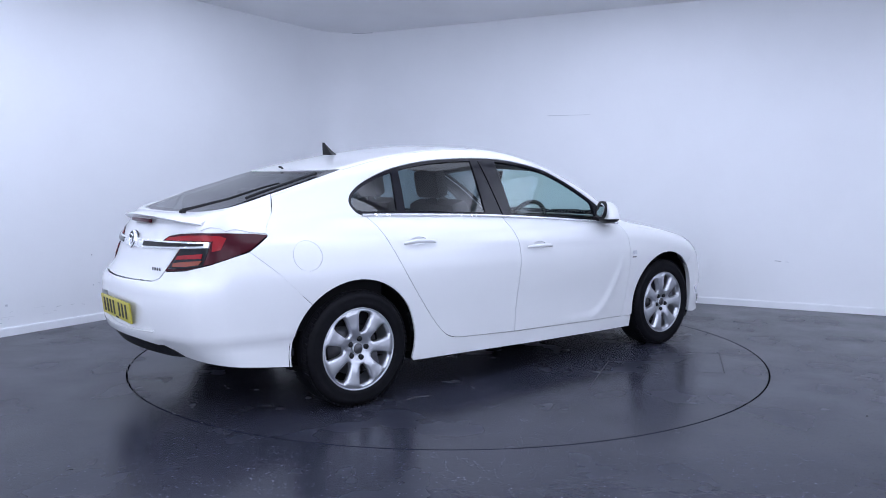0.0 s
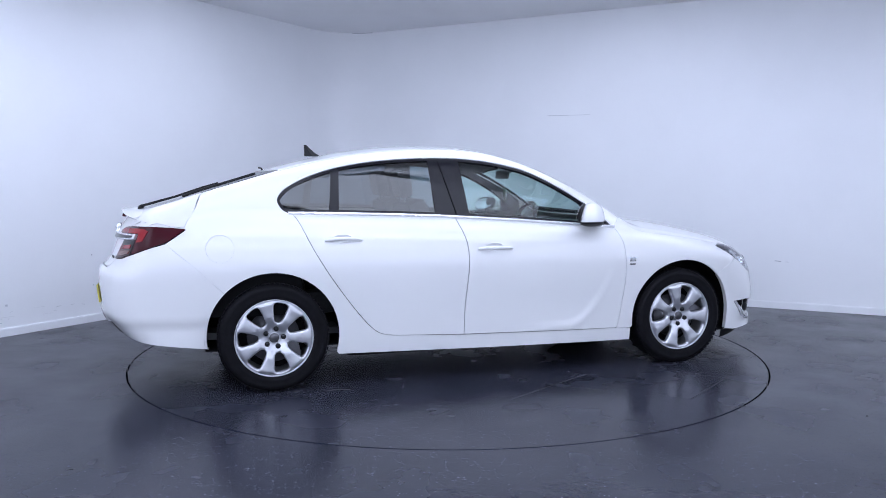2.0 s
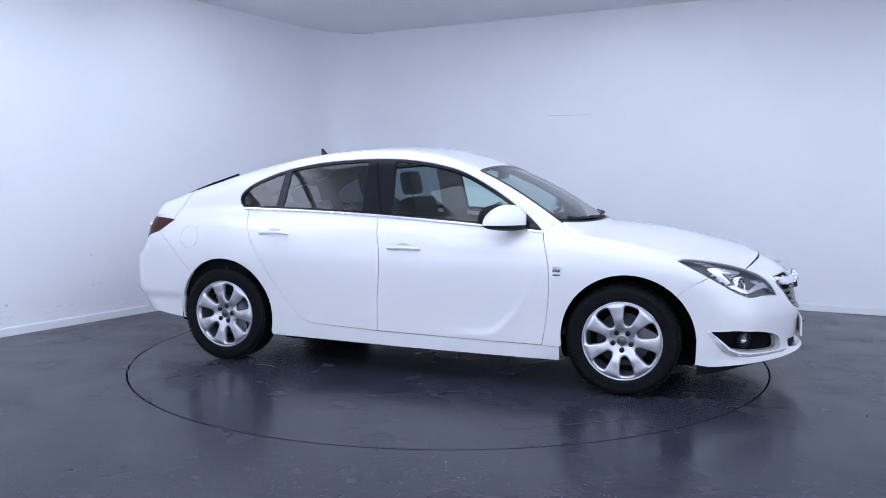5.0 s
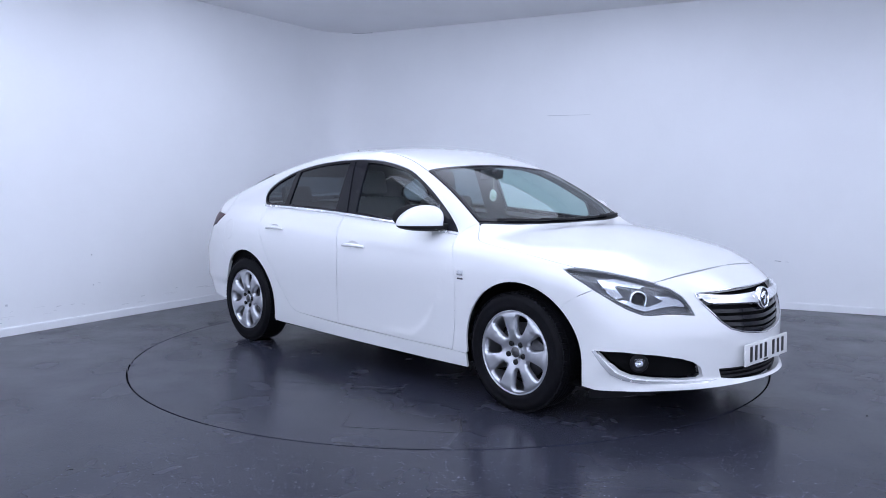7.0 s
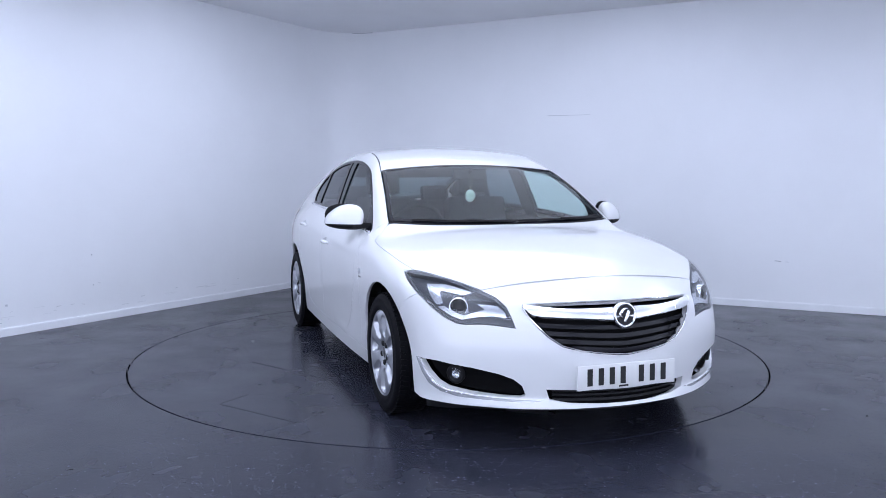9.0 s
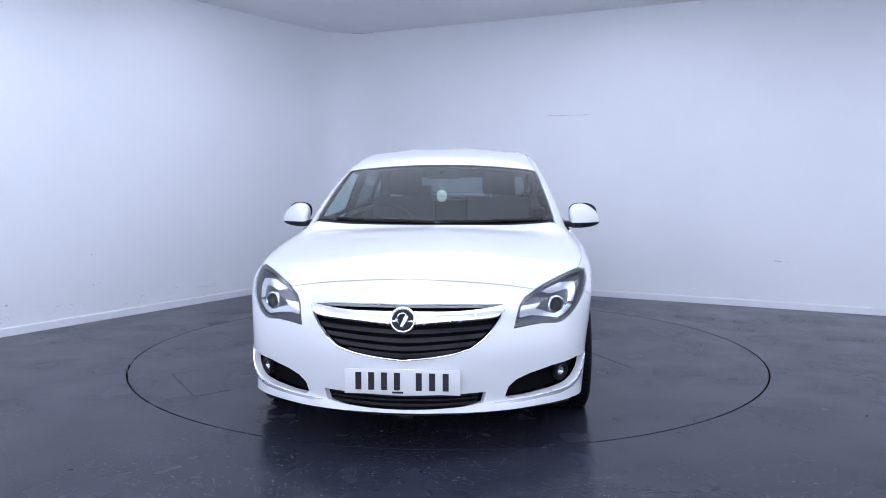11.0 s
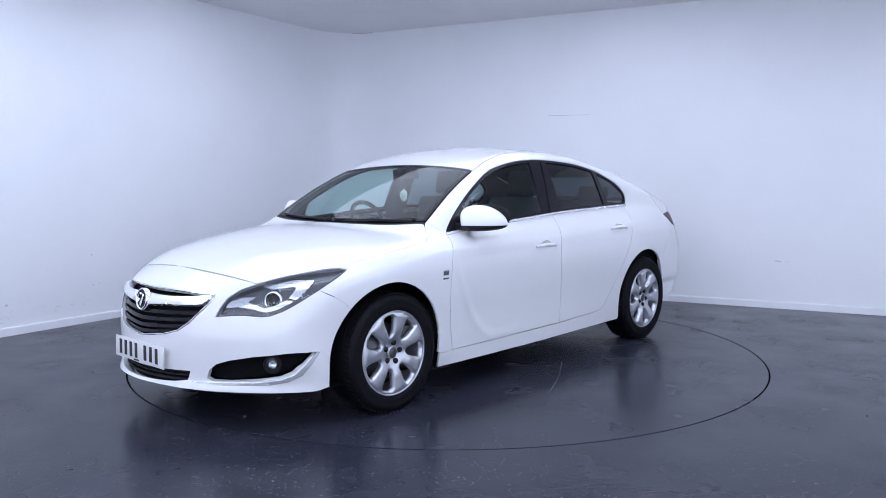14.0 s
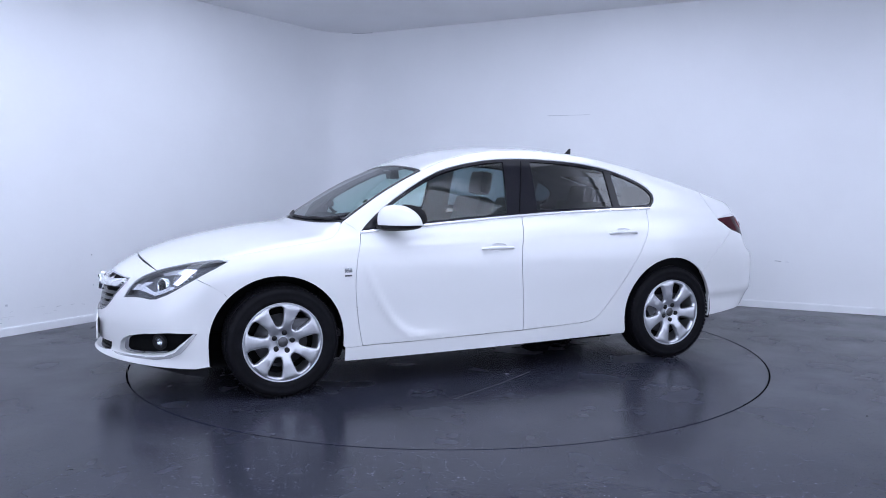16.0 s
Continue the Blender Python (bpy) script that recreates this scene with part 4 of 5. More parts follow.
    sp = part("spoiler", bm, PAINT, gate, sharp=50)
    box("third_brake_light", (0.02, 0.30, 0.020), pose(-2.246, 0, 1.036, 0, 12, 0), DARKRED, sp, 0.004)
    # model letters as plain bars
    for k in range(4):
        a = radians(-(17.0 + k * 1.1))
        q, nn = lift("tail", [(a, 0.790)], 0.003)
        box("plain_bar", (0.004, 0.012, 0.016), Matrix.Translation(q[0]), STEEL, gate, 0.001)


def number_plates():
    for k, mat, name in ((1, PLATE_W, "front_number_plate"), (-1, PLATE_Y, "rear_number_plate")):
        x, z, tilt = (2.366, 0.364, -1) if k > 0 else (-2.402, 0.548, -6)
        root = new(name)
        root.parent = CAR
        m = pose(x, 0, z, 0, tilt, 0)
        box("plate", (0.010, 0.522, 0.112), m, mat, root, 0.003)
        lay = [-0.197, -0.139, -0.081, -0.023, 0.075, 0.135, 0.195]
        for i, y in enumerate(lay):
            bm = box_bm(bmesh.new(), (0.003, 0.027, 0.079), m @ pose(0.0055 * k, y * (1 if k > 0 else -1), 0.002))
            part("plain_bar", bm, INK, root, smooth=False)
        box("plain_bar", (0.003, 0.05, 0.008), m @ pose(0.0055 * k, -0.02, -0.048), INK, root)


def wheel():
    """One road wheel, its axis along +y outward, hub at the origin."""
    w = new("wheel")
    w.parent = CAR
    turn = Matrix.Rotation(radians(-90), 4, "X")
    prof = [(0.222, -0.10), (0.236, -0.108), (0.285, -0.113), (0.310, -0.104), (0.322, -0.088), (0.326, -0.05), (0.327, 0.0), (0.326, 0.05), (0.322, 0.076), (0.312, 0.092), (0.300, 0.100),
            (0.286, 0.104), (0.283, 0.1025), (0.262, 0.106), (0.245, 0.105), (0.236, 0.099), (0.229, 0.094), (0.224, 0.088), (0.222, 0.05)]
    tyre = part("tyre", lathe_bm(bmesh.new(), prof, 72, turn), RUBBER, w)
    bm = bmesh.new()
    for k in range(72):
        for y, tw in ((-0.066, 12), (0.066, -12)):
            m = Matrix.Rotation(2 * math.pi * (k + 0.5 * (y > 0)) / 72, 4, "Y") @ pose(0, y, 0.3242, 0, 0, tw)
            box_bm(bm, (0.020, 0.040, 0.008), m)
    for y in (-0.028, 0.0, 0.028):
        lathe_bm(bm, [(0.3255, y - 0.010), (0.3285, y - 0.008), (0.3285, y + 0.008), (0.3255, y + 0.010)], 72, turn)
    tagged(part("tread", bm, RUBBER, tyre, smooth=False), kind="stuff")
    # alloy face: seven broad spokes with rounded windows between them
    R = 0.224
    outer = [(R * math.cos(a), R * math.sin(a)) for a in np.linspace(0, 2 * np.pi, 84, endpoint=False)]
    holes = []
    for k in range(7):
        a0 = 2 * math.pi * (k + 0.5) / 7 + math.pi / 2
        loop = []
        for r, wd in ((0.091, 0.0), (0.093, 0.012), (0.100, 0.020), (0.115, 0.027), (0.140, 0.034), (0.165, 0.040), (0.188, 0.045), (0.203, 0.042), (0.210, 0.029), (0.212, 0.0)):
            loop.append((r, wd))
        loop = loop + [(r, -wd) for r, wd in loop[-2:0:-1]]
        holes.append([(r * math.cos(a0) - wd * math.sin(a0), r * math.sin(a0) + wd * math.cos(a0)) for r, wd in loop])
    V, F = flat_mesh(outer, holes, 0.011)
    spoke = lambda x, z: 0.5 + 0.5 * math.cos(7 * (math.atan2(z, x) - math.pi / 2))

    def depth(x, z):
        r = math.hypot(x, z)
        d = 0.074 + 0.016 * min(1, r / 0.13) + 0.004 * max(0, (r - 0.16) / 0.06)
        d -= 0.018 * max(0, 1 - r / 0.075)
        d += 0.010 * spoke(x, z) ** 0.6 * max(0.0, min(1, (r - 0.06) / 0.06)) * (1 if r < 0.205 else max(0, (R - r) / 0.019))
        return d
    bm = bmesh.new()
    vs = [bm.verts.new((x, depth(x, z), z)) for x, z in V]
    for f in F:
        a, b, c = (vs[i].co for i in f)
        f = f if (b - a).cross(c - a).y > 0 else f[::-1]
        bm.faces.new([vs[i] for i in f])
    rim = [e for e in bm.edges if len(e.link_faces) == 1]
    low = {v: bm.verts.new(v.co + Vector((v.co.x * -0.02, -0.038, v.co.z * -0.02))) for v in {v for e in rim for v in e.verts}}
    for e in rim:
        a, b = e.link_loops[0].vert, e.link_loops[0].link_loop_next.vert
        bm.faces.new((b, a, low[a], low[b]))
    rimo = part("rim", bm, ALLOY, w, sharp=45)
    part("barrel", lathe_bm(bmesh.new(), [(0.232, 0.096), (0.228, 0.098), (0.222, 0.090), (0.218, 0.04), (0.205, -0.02), (0.20, -0.09)], 60, turn), ALLOY, rimo)
    for k in range(5):
        a = 2 * math.pi * k / 5 - math.pi / 2
        m = Matrix.Translation((0.055 * math.cos(a), 0.070, 0.055 * math.sin(a))) @ turn
        part("wheel_nut", lathe_bm(bmesh.new(), [(0.0155, -0.01), (0.0155, 0.013), (0.012, 0.017), (0.0, 0.018)], 12, m), PLASTIC, w)
    part("centre_cap", lathe_bm(bmesh.new(), [(0.033, 0.05), (0.033, 0.078), (0.029, 0.083), (0.0, 0.085)], 32, turn), STEEL, w)
    part("cap_ring", lathe_bm(bmesh.new(), [(0.034, 0.07), (0.0335, 0.084), (0.030, 0.084), (0.028, 0.081)], 32, turn), ALLOY, w)
    part("brake_disc", lathe_bm(bmesh.new(), [(0.155, 0.0), (0.155, 0.024), (0.085, 0.024), (0.08, 0.045), (0.0, 0.045)], 48, turn), STEEL, w)
    part("brake_shield", lathe_bm(bmesh.new(), [(0.20, -0.03), (0.0, -0.03)], 40, turn), GAP, w)
    box("caliper", (0.10, 0.05, 0.11), pose(0.12, 0.028, 0.06, 0, 25, 0), STEEL, w, 0.01)
    return w


def wheels():
    first = wheel()
    y = 0.800
    first.matrix_basis = pose(WHEEL_X, y, 0.327, 0, 242.1, 0)
    for x, s, turn in ((-WHEEL_X, 1, 8), (WHEEL_X, -1, 215.7), (-WHEEL_X, -1, 167.3)):
        copy_thing(first, pose(x, y * s, 0.327, 0, 0, 0 if s > 0 else 180) @ pose(0, 0, 0, 0, turn, 0))
    # wheel housings and the dark underside
    for x in (-WHEEL_X, WHEEL_X):
        for s in (-1, 1):
            R = REAR_ARCH if x < 0 else FRONT_ARCH
            m = Matrix.Translation((x if x < 0 else FRONT_ARCH_X, 0, HUB_Z + 0.005)) @ Matrix.Rotation(radians(-90 * s), 4, "X")
            prof = [(R + 0.012, 0.835), (R + 0.016, 0.80), (R + 0.016, 0.56), (0.0, 0.56)]
            bm = lathe_bm(bmesh.new(), prof, 64, m)
            for v in bm.verts:
                v.co.z = max(v.co.z, 0.255 if x < 0 else 0.20)
            part("wheel_housing", bm, GAP, CAR)
    bm = bmesh.new()
    box_bm(bm, (1.84, 1.66, 0.10), pose(0.0, 0, 0.225), 0.02)
    box_bm(bm, (3.75, 1.08, 0.14), pose(0.10, 0, 0.27), 0.03)
    part("underbody", bm, GAP, CAR)
    tube("exhaust_pipe", [(-0.6, -0.25, 0.20), (-1.4, -0.4, 0.22), (-1.85, -0.45, 0.26)], 0.03, STEEL, CAR, 10)


def mirrors():
    for s in (-1, 1):
        m = new("door_mirror")
        m.parent = CAR
        bm = bmesh.new()
        bmesh.ops.create_uvsphere(bm, u_segments=32, v_segments=24, radius=1.0)
        for v in bm.verts:
            x, y, z = v.co
            up = max(z, 0.0)
            X, Y = math.copysign(abs(x) ** 0.75, x), math.copysign(abs(y) ** 0.85, y)
            # dome with a flat base; peak towards the car, tail end drawn out
            v.co = (0.672 + 0.086 * X * (1 - 0.12 * up) + 0.012 * up - 0.066 * Y,
                    (0.944 + 0.104 * Y - 0.030 * up) * s, 0.996 + 0.116 * up ** 0.72 * (1 - 0.22 * max(0, Y) ** 1.5) - (0.004 if z < 0 else 0))
        if s < 0:
            bmesh.ops.reverse_faces(bm, faces=bm.faces)
        part("shell", bm, PAINT, m, sharp=60)
        bm = bmesh.new()
        bmesh.ops.create_uvsphere(bm, u_segments=28, v_segments=14, radius=1.0)
        for v in bm.verts:
            x, y, z = v.co
            X, Y = math.copysign(abs(x) ** 0.75, x), math.copysign(abs(y) ** 0.85, y)
            v.co = (0.672 + 0.084 * X - 0.066 * Y, (0.938 + 0.104 * Y) * s, 0.990 + 0.026 * min(z, 0.25) - 0.012 * (1 - Y) * (z < 0) * 0.6)
        if s < 0:
            bmesh.ops.reverse_faces(bm, faces=bm.faces)
        part("lower_cover", bm, PLASTIC, m)
        bm = bmesh.new()
        bmesh.ops.create_uvsphere(bm, u_segments=24, v_segments=12, radius=1.0)
        for v in bm.verts:
            x, y, z = v.co
            v.co = (0.582 + 0.006 * x + 0.022 * z - 0.050 * y, (0.935 + 0.076 * y - 0.01 * z) * s, 1.052 + 0.047 * z)
        part("mirror_glass", bm, CHROME, m)
        bm = bmesh.new()
        bmesh.ops.create_uvsphere(bm, u_segments=24, v_segments=12, radius=1.0)
        for v in bm.verts:
            x, y, z = v.co
            v.co = (0.595 + 0.014 * x + 0.024 * z - 0.058 * y, (0.936 + 0.095 * math.copysign(abs(y) ** 0.8, y) - 0.012 * z) * s, 1.052 + 0.062 * math.copysign(abs(z) ** 0.8, z))
        part("bezel", bm, PLASTIC, m)
        bm = bmesh.new()
        box_bm(bm, (0.13, 0.12, 0.034), pose(0.715, 0.852 * s, 0.984, 0, 0, 0), 0.012)
        part("arm", bm, PLASTIC, m)


def details():
    # fin aerial and a small washer jet on the roof
    bm = bmesh.new()
    rows = []
    for t in np.linspace(0, 1, 10):
        x0, x1 = -1.075 + 0.000 * t, -0.955 - 0.105 * t ** 0.7
        z = 1.424 + 0.079 * t
        w = 0.022 * (1 - t) ** 0.8 + 0.003
        rows.append([bm.verts.new((x, y, z + dz)) for x, y, dz in ((x0 - 0.002 * t, 0, 0), ((x0 + x1) / 2, w, 0), (x1, 0, 0), ((x0 + x1) / 2, -w, 0))])
    for A, B in zip(rows, rows[1:]):
        for i in range(4):
            bm.faces.new((A[i], A[(i + 1) % 4], B[(i + 1) % 4], B[i]))
    bm.faces.new(rows[-1])
    bmesh.ops.recalc_face_normals(bm, faces=bm.faces)
    part("roof_aerial", bm, PLASTIC, CAR)
    z = float(lift("top", [(-1.37, 0.0)])[0][0][2])
    tube("washer_jet", [(-1.36, 0, z - 0.003), (-1.372, 0, z + 0.012), (-1.39, 0, z + 0.016)], 0.006, PLASTIC, CAR, 8)
    # rear wiper
    rw = new("rear_wiper")
    rw.parent = CAR
    arm = lift("top", [(-2.125, -0.330), (-2.08, -0.360), (-1.915, -0.450), (-1.75, -0.515), (-1.66, -0.555)], 0.020)[0]
    tube("arm", arm, lambda t: 0.009 - 0.004 * t, PLASTIC, rw, 8)
    blade = lift("top", [(x, -0.578 + 0.04 * ((x + 1.66) / 0.2) ** 2 * 0.2) for x in np.linspace(-1.87, -1.44, 8)], 0.010)[0]
    tube("blade", blade, 0.008, PLASTIC, rw, 8)
    q = lift("top", [(-2.130, -0.327)])[0][0]
    part("pivot", lathe_bm(bmesh.new(), [(0.020, -0.01), (0.018, 0.016), (0.012, 0.024), (0.0, 0.025)], 16, Matrix.Translation(q)), PLASTIC, rw)
    # front wipers
    for y0, y1 in ((-0.60, 0.02), (0.05, 0.66)):
        fw = new("front_wiper")
        fw.parent = CAR
        ys = np.linspace(y0, y1, 12)
        tube("blade", lift("top", [(1.084 - 0.27 * y * y, y) for y in ys], 0.006)[0], 0.006, PLASTIC, fw, 8)
        tube("arm", lift("top", [(1.110 - 0.27 * y * y - 0.02 * k, y) for k, y in zip(np.linspace(0, 1, 8), np.linspace(y1, (y0 + y1) / 2, 8))], 0.014)[0], 0.008, PLASTIC, fw, 8)
    # small maker's plates on the front wings, drawn as bars
    for s in (-1, 1):
        b = new("wing_badge")
        b.parent = CAR
        for dx, dz, w, h in ((0.0, 0.0, 0.045, 0.028), (0.0, -0.033, 0.042, 0.009)):
            panel("plain_bar", "side", [(0.985 + dx - w / 2, 0.733 + dz - h / 2), (0.985 + dx + w / 2, 0.733 + dz - h / 2), (0.985 + dx + w / 2, 0.733 + dz + h / 2), (0.985 + dx - w / 2, 0.733 + dz + h / 2)],
                  STEEL if dz else CHROME, b, sgn=s, h=0.02, off=0.003, flange=0.004)


def seat_bm(bm, m, w, h, d, bevel=0.04):
    return box_bm(bm, (d, w, h), m, bevel)


def cabin():
    c = new("cabin")
    c.parent = CAR
    for x, y, nm in ((-0.30, -0.37, "driver_seat"), (-0.30, 0.37, "passenger_seat")):
        box(nm + "_cushion", (0.52, 0.50, 0.16), pose(x + 0.28, y, 0.50, 0, -6, 0), CLOTH, c, 0.05)
        box(nm + "_back", (0.15, 0.50, 0.62), pose(x - 0.04, y, 0.83, 0, -16, 0), CLOTH, c, 0.06)
        box("headrest", (0.10, 0.26, 0.19), pose(x - 0.17, y, 1.235, 0, -12, 0), CLOTH, c, 0.045)
        for dy in (-0.06, 0.06):
            tube("headrest_post", [(x - 0.15, y + dy, 1.08), (x - 0.165, y + dy, 1.18)], 0.007, CHROME, c, 8)
    box("rear_bench", (0.50, 1.30, 0.16), pose(-0.98, 0, 0.50, 0, -6, 0), CLOTH, c, 0.05)
    box("rear_backrest", (0.14, 1.30, 0.58), pose(-1.30, 0, 0.80, 0, -20, 0), CLOTH, c, 0.05)
    for y in (-0.38, 0.38):
        box("headrest", (0.09, 0.26, 0.15), pose(-1.41, y, 1.135, 0, -14, 0), CLOTH, c, 0.04)
    box("parcel_shelf", (0.62, 1.20, 0.03), pose(-1.74, 0, 1.00), TRIM, c, 0.01)
    box("cabin_floor", (3.2, 1.50, 0.04), pose(-0.4, 0, 0.33), TRIM, c)
    box("centre_console", (0.95, 0.24, 0.30), pose(0.28, 0, 0.55, 0, -8, 0), TRIM, c, 0.04)
    # dashboard as a swept top
    bm = bmesh.new()
    rows = []
    for y in np.linspace(-0.70, 0.70, 15):
        b = 0.22 * y * y
        hump = 0.035 * math.exp(-((y + 0.38) / 0.16) ** 2)
        rows.append([bm.verts.new((x, y, z)) for x, z in ((0.60 - b * 0.3, 0.45), (0.55 - b * 0.3, 0.70), (0.53 - b * 0.3, 0.86), (0.57 - b * 0.3, 0.915 + hump), (0.68 - b * 0.5, 0.935 + hump), (0.85 - b, 0.945), (1.02 - b, 0.955))])
    for A, B in zip(rows, rows[1:]):
        for i in range(len(A) - 1):
            bm.faces.new((A[i], B[i], B[i + 1], A[i + 1]))
    bmesh.ops.recalc_face_normals(bm, faces=bm.faces)
    part("dashboard", bm, TRIM, c)
    m = pose(0.40, -0.38, 0.93, 0, -66, 0)
    ring = [m @ Vector((0.185 * math.cos(a), 0.185 * math.sin(a), 0)) for a in np.linspace(0, 2 * np.pi, 32, endpoint=False)]
    tube("steering_rim", ring, 0.016, PLASTIC, c, 8, closed=True)
    box("steering_hub", (0.16, 0.20, 0.04), m, PLASTIC, c, 0.015)
    box("steering_spoke", (0.03, 0.36, 0.02), m, PLASTIC, c, 0.005)
    # inner mirror and the card hanging from it
    box("inner_mirror", (0.025, 0.24, 0.065), pose(0.40, 0.0, 1.300, 0, 10, 0), PLASTIC, c, 0.012)
    tube("mirror_stem", [(0.40, 0, 1.31), (0.47, 0, 1.325)], 0.012, PLASTIC, c, 8)
    tube("string", [(0.42, 0.0, 1.29), (0.42, 0.0, 1.19)], 0.0015, TAG_W, c, 6)
    bm = lathe_bm(bmesh.new(), [(0.0, -0.002), (0.035, -0.002), (0.035, 0.002), (0.0, 0.002)], 28, pose(0.42, 0, 1.152, 0, 90, 0) @ Matrix.Diagonal((1.2, 1, 1, 1)))
    tag = part("hanging_card", bm, TAG_W, c)
    for dz, w in ((0.014, 0.030), (0.004, 0.040), (-0.006, 0.040), (-0.016, 0.026)):
        box("plain_bar", (0.001, w, 0.005), pose(0.4232, 0, 1.152 + dz), TAG_G, tag)
    # linings of roof and pillars
    side = [(float(x), float(ROOF_Y(x))) for x in np.linspace(0.40, -1.32, 20)]
    panel("headlining", "top", mirror_top([(0.40, 0.0)] + side + [(-1.40, 0.3), (-1.42, 0.0)]), LINER, c, h=0.09, off=-0.035, flange=0)
    upper = [p for p in roof_edge[3:]] + [(-1.75, 1.02)] + [(-1.28, 1.02)] + dlo_top[::-1]
    for s in (-1, 1):
        panel("pillar_lining", "side", upper, LINER, c, sgn=s, h=0.05, off=-0.022, flange=0)
        panel("middle_pillar_lining", "side", [(-0.345, 0.6), (-0.118, 0.6), (-0.160, 1.37), (-0.352, 1.37)], LINER, c, sgn=s, h=0.05, off=-0.030, flange=0)
        panel("boot_lining", "side", [(-2.0, 0.45), (-1.20, 0.45), (-1.20, 1.03), (-1.75, 1.03), (-2.0, 0.9)], GAP, c, sgn=s, h=0.08, off=-0.05, flange=0)
    box("bulkhead", (0.03, 1.36, 0.55), pose(1.02, 0, 0.66), GAP, c)
    box("boot_wall", (0.03, 1.2, 0.5), pose(-2.08, 0, 0.74), GAP, c)
    box("engine_cover", (0.85, 1.25, 0.40), pose(1.50, 0, 0.55), GAP, c, 0.05)
    box("engine_cover", (0.30, 0.95, 0.36), pose(2.02, 0, 0.47), GAP, c, 0.05)


body_panels()
seams()
fender_and_hood()
GATE = roof_and_glass()
bumpers()
headlamps()
tail_lamps(GATE)
number_plates()
wheels()
mirrors()
details()
cabin()


# ---- marks on turntable, floor and walls ----
def flat_strip(name, pts, w, mat, parent, z=0.0012):
    bm = bmesh.new()
    pts = [Vector((*q, 0)) for q in pts]
    rows = []
    for i, q in enumerate(pts):
        d = (pts[min(i + 1, len(pts) - 1)] - pts[max(i - 1, 0)]).normalized()
        n = Vector((-d.y, d.x, 0)) * w / 2
        rows.append((bm.verts.new(q + n + Vector((0, 0, z))), bm.verts.new(q - n + Vector((0, 0, z)))))
    for (a, b), (c, d) in zip(rows, rows[1:]):
        bm.faces.new((a, b, d, c))
    return part(name, bm, mat, parent, smooth=False)


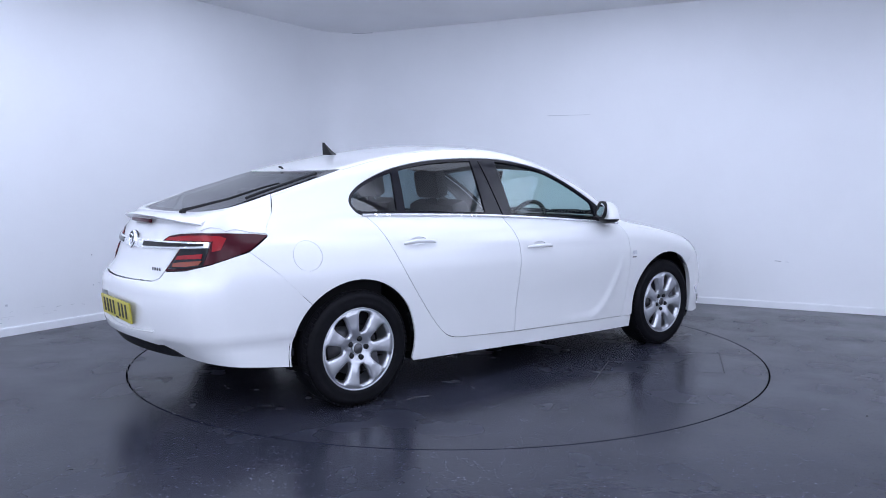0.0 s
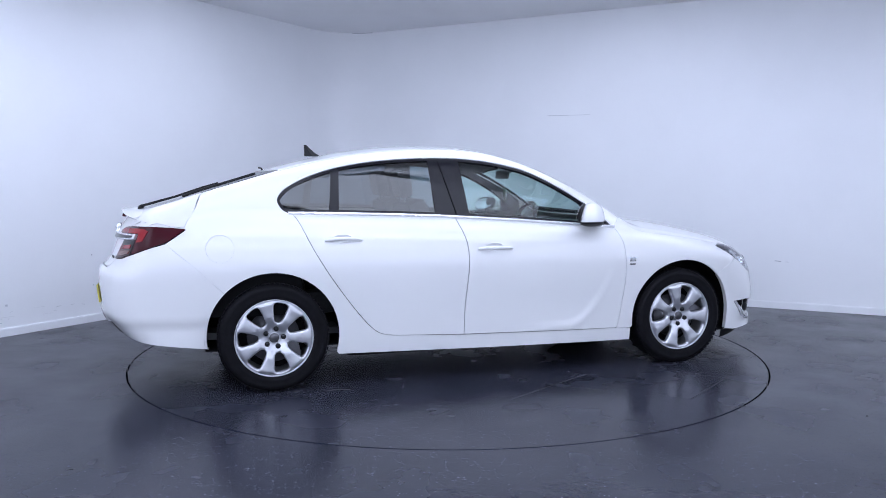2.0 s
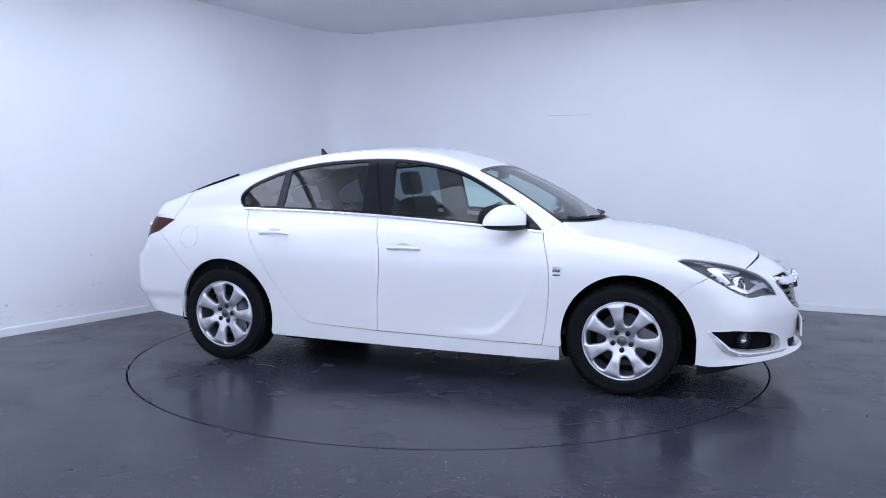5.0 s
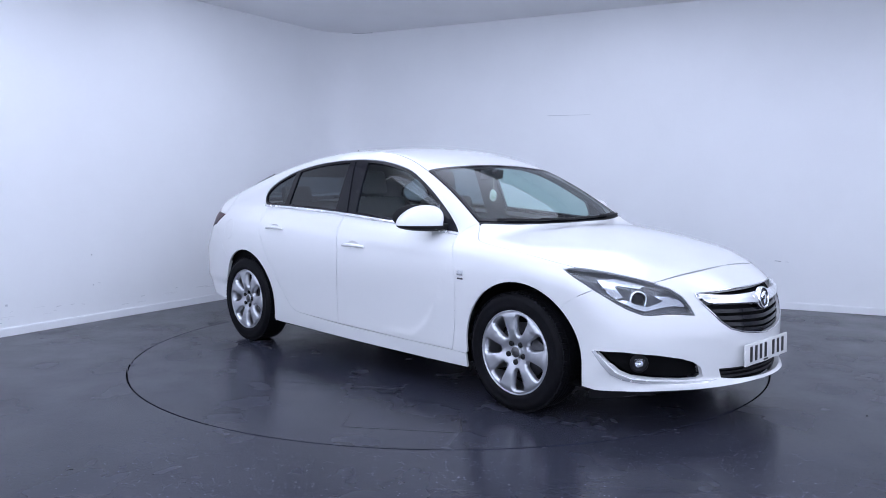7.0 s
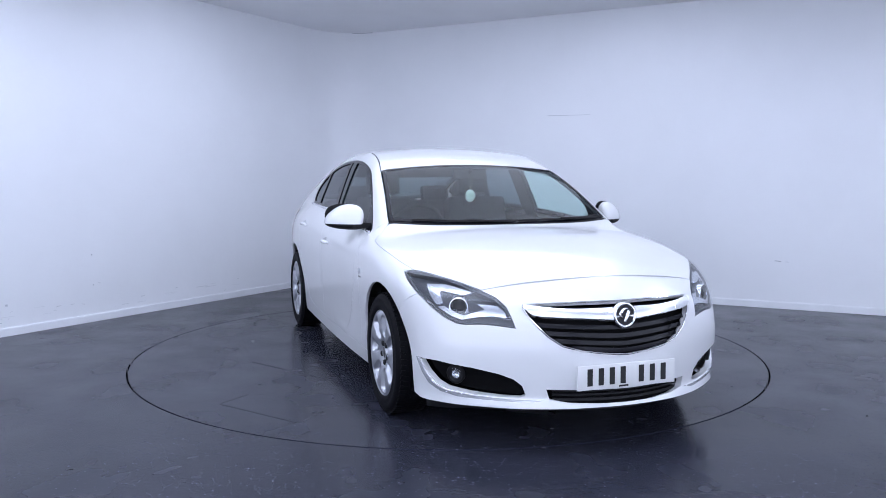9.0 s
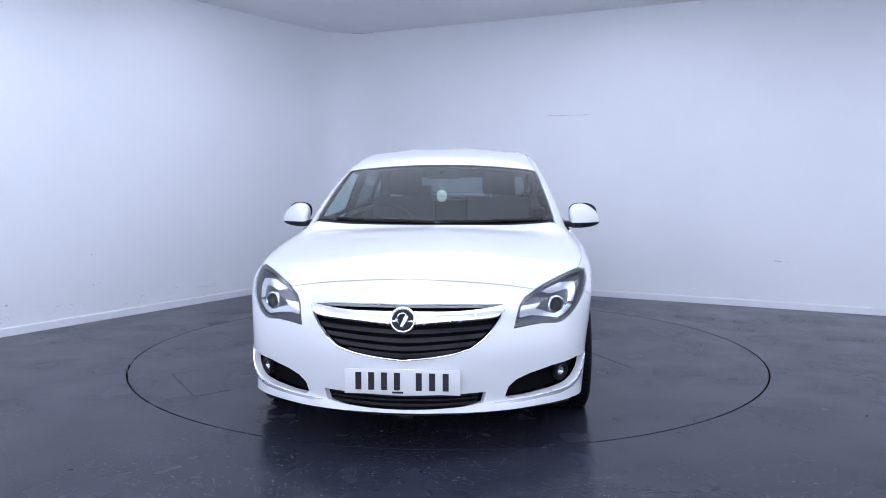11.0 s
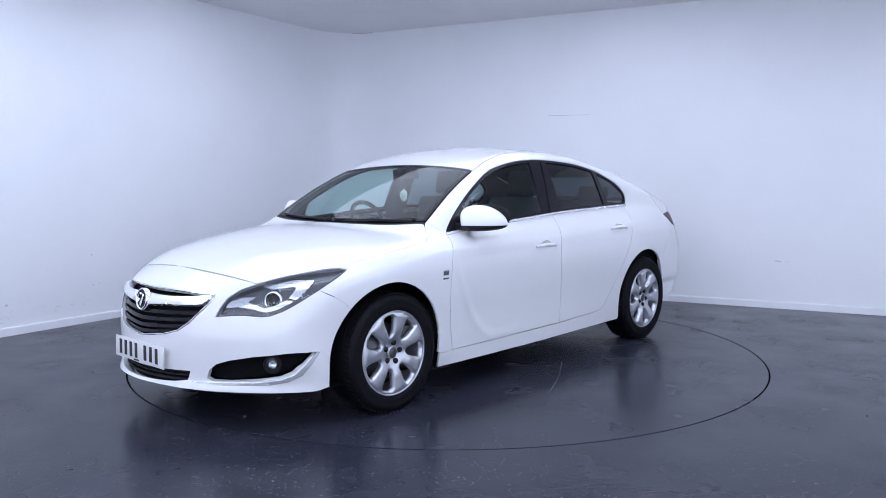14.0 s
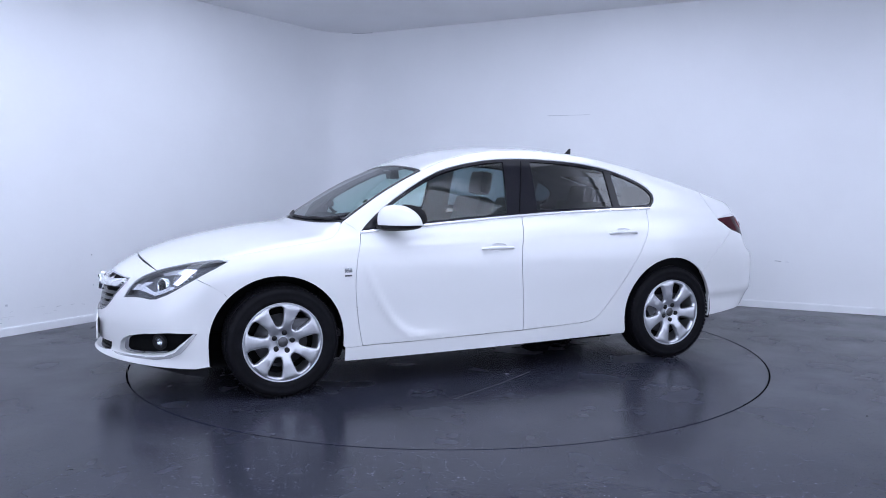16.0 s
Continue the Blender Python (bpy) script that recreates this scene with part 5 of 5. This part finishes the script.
def marks():
    flat_strip("hatch_joint", [(0.945, -1.722), (1.20, -1.54), (1.452, -1.360)], 0.006, MARK, TABLE)
    flat_strip("hatch_joint", [(1.452, -1.360), (1.280, -1.195)], 0.006, MARK, TABLE)
    flat_strip("hatch_joint", [(0.945, -1.722), (0.80, -1.55)], 0.004, MARK, TABLE)
    flat_strip("scratch", [(-0.05, -1.435), (0.25, -1.25), (0.63, -1.02)], 0.007, SCUFF, TABLE)
    flat_strip("scratch", [(0.50, 1.285), (0.1, 1.08), (-0.22, 0.88)], 0.007, SCUFF, TABLE)
    flat_strip("scratch", [(-1.05, -0.95), (-0.98, -0.93), (-0.90, -0.96)], 0.02, SCUFF, TABLE)

    floor = bpy.data.objects["floor"]
    for x, y, a, l in ((-1.664, -2.50, 0.2, 0.03), (1.79, -2.654, 2.2, 0.025), (2.245, -1.70, 1.0, 0.03), (-3.25, 0.344, 0.6, 0.03)):
        d = Vector((math.cos(a), math.sin(a))) * l
        flat_strip("chip", [(x, y), (x + d.x * 0.6, y + d.y * 0.6 + 0.004), (x + d.x, y + d.y)], 0.012, MARK, floor)
    for x, y, l in ((-1.104, -2.642, 0.012), (-1.042, -2.635, 0.008), (-1.267, -2.554, 0.007)):
        flat_strip("fleck", [(x, y), (x + l * 0.6, y + 0.003)], 0.005, SCUFF, floor)
    # pencil-thin scuffs on the back wall
    north = bpy.data.objects["wall_north"]
    n = Vector((-RIGHT_DIR.y, RIGHT_DIR.x)) * -1
    for s0, s1, z0, z1, w in ((2.72, 3.20, 1.960, 1.955, 0.004), (5.08, 5.14, 0.470, 0.464, 0.008), (5.18, 5.21, 0.462, 0.462, 0.005)):
        a, b = CORNER + RIGHT_DIR * s0 + n * 0.003, CORNER + RIGHT_DIR * s1 + n * 0.003
        add_mesh("scuff", [(*a, z0 - w / 2), (*b, z1 - w / 2), (*b, z1 + w / 2), (*a, z0 + w / 2)], [(0, 1, 2, 3)], WALL_SCUFF, north)
    west = bpy.data.objects["wall_west"]
    n = Vector((-LEFT_DIR.y, LEFT_DIR.x))
    rnd = random.Random(5)
    for k in range(11):
        s0, z0 = rnd.uniform(1.6, 4.6), rnd.uniform(0.10, 0.42) ** 1.0
        l, w = rnd.uniform(0.008, 0.03), rnd.uniform(0.002, 0.004)
        a, b = CORNER + LEFT_DIR * s0 + n * 0.003, CORNER + LEFT_DIR * (s0 + l) + n * 0.003
        dz = rnd.uniform(-0.01, 0.01)
        add_mesh("scuff", [(*a, z0 - w / 2), (*b, z0 + dz - w / 2), (*b, z0 + dz + w / 2), (*a, z0 + w / 2)], [(0, 1, 2, 3)], WALL_SCUFF, west)
    for s0, z0, w in ((3.539, 0.598, 0.014), (3.534, 0.327, 0.012), (4.316, 0.249, 0.02)):
        a, b = CORNER + LEFT_DIR * s0 + n * 0.003, CORNER + LEFT_DIR * (s0 + w) + n * 0.003
        add_mesh("scuff", [(*a, z0 - w * 0.45), (*b, z0 - w * 0.3), (*b, z0 + w * 0.4), (*a, z0 + w * 0.5)], [(0, 1, 2, 3)], WALL_SCUFF, west)
    for k in range(16):
        s0, z0 = rnd.uniform(1.7, 4.4), rnd.uniform(0.075, 0.20)
        l, w = rnd.uniform(0.04, 0.16), rnd.uniform(0.002, 0.005)
        a, b = CORNER + LEFT_DIR * s0 + n * 0.003, CORNER + LEFT_DIR * (s0 + l) + n * 0.003
        add_mesh("smudge", [(*a, z0), (*b, z0 + rnd.uniform(-0.006, 0.006)), (*b, z0 + w), (*a, z0 + w)], [(0, 1, 2, 3)], WALL_SMUDGE, west)
    # open joint between wall and ceiling round the corner
    line = ARC[10:15]
    pts = [(q.x + 0.25 * 0.004 * (0.3 - q.x), q.y - 0.004, CEILING_Z - 0.003) for q in line]
    tube("ceiling_joint", pts, 0.004, WALL_SCUFF, bpy.data.objects["ceiling"], 6)


marks()


def motions():
    rows = [(t, Matrix.Rotation(radians(a), 4, "Z") @ Matrix.Translation(CAR_OFFSET)) for t, a in HEADING]
    walk(CAR, rows)
    walk(TABLE, [(t, Matrix.Rotation(radians(a), 4, "Z")) for t, a in HEADING])


motions()
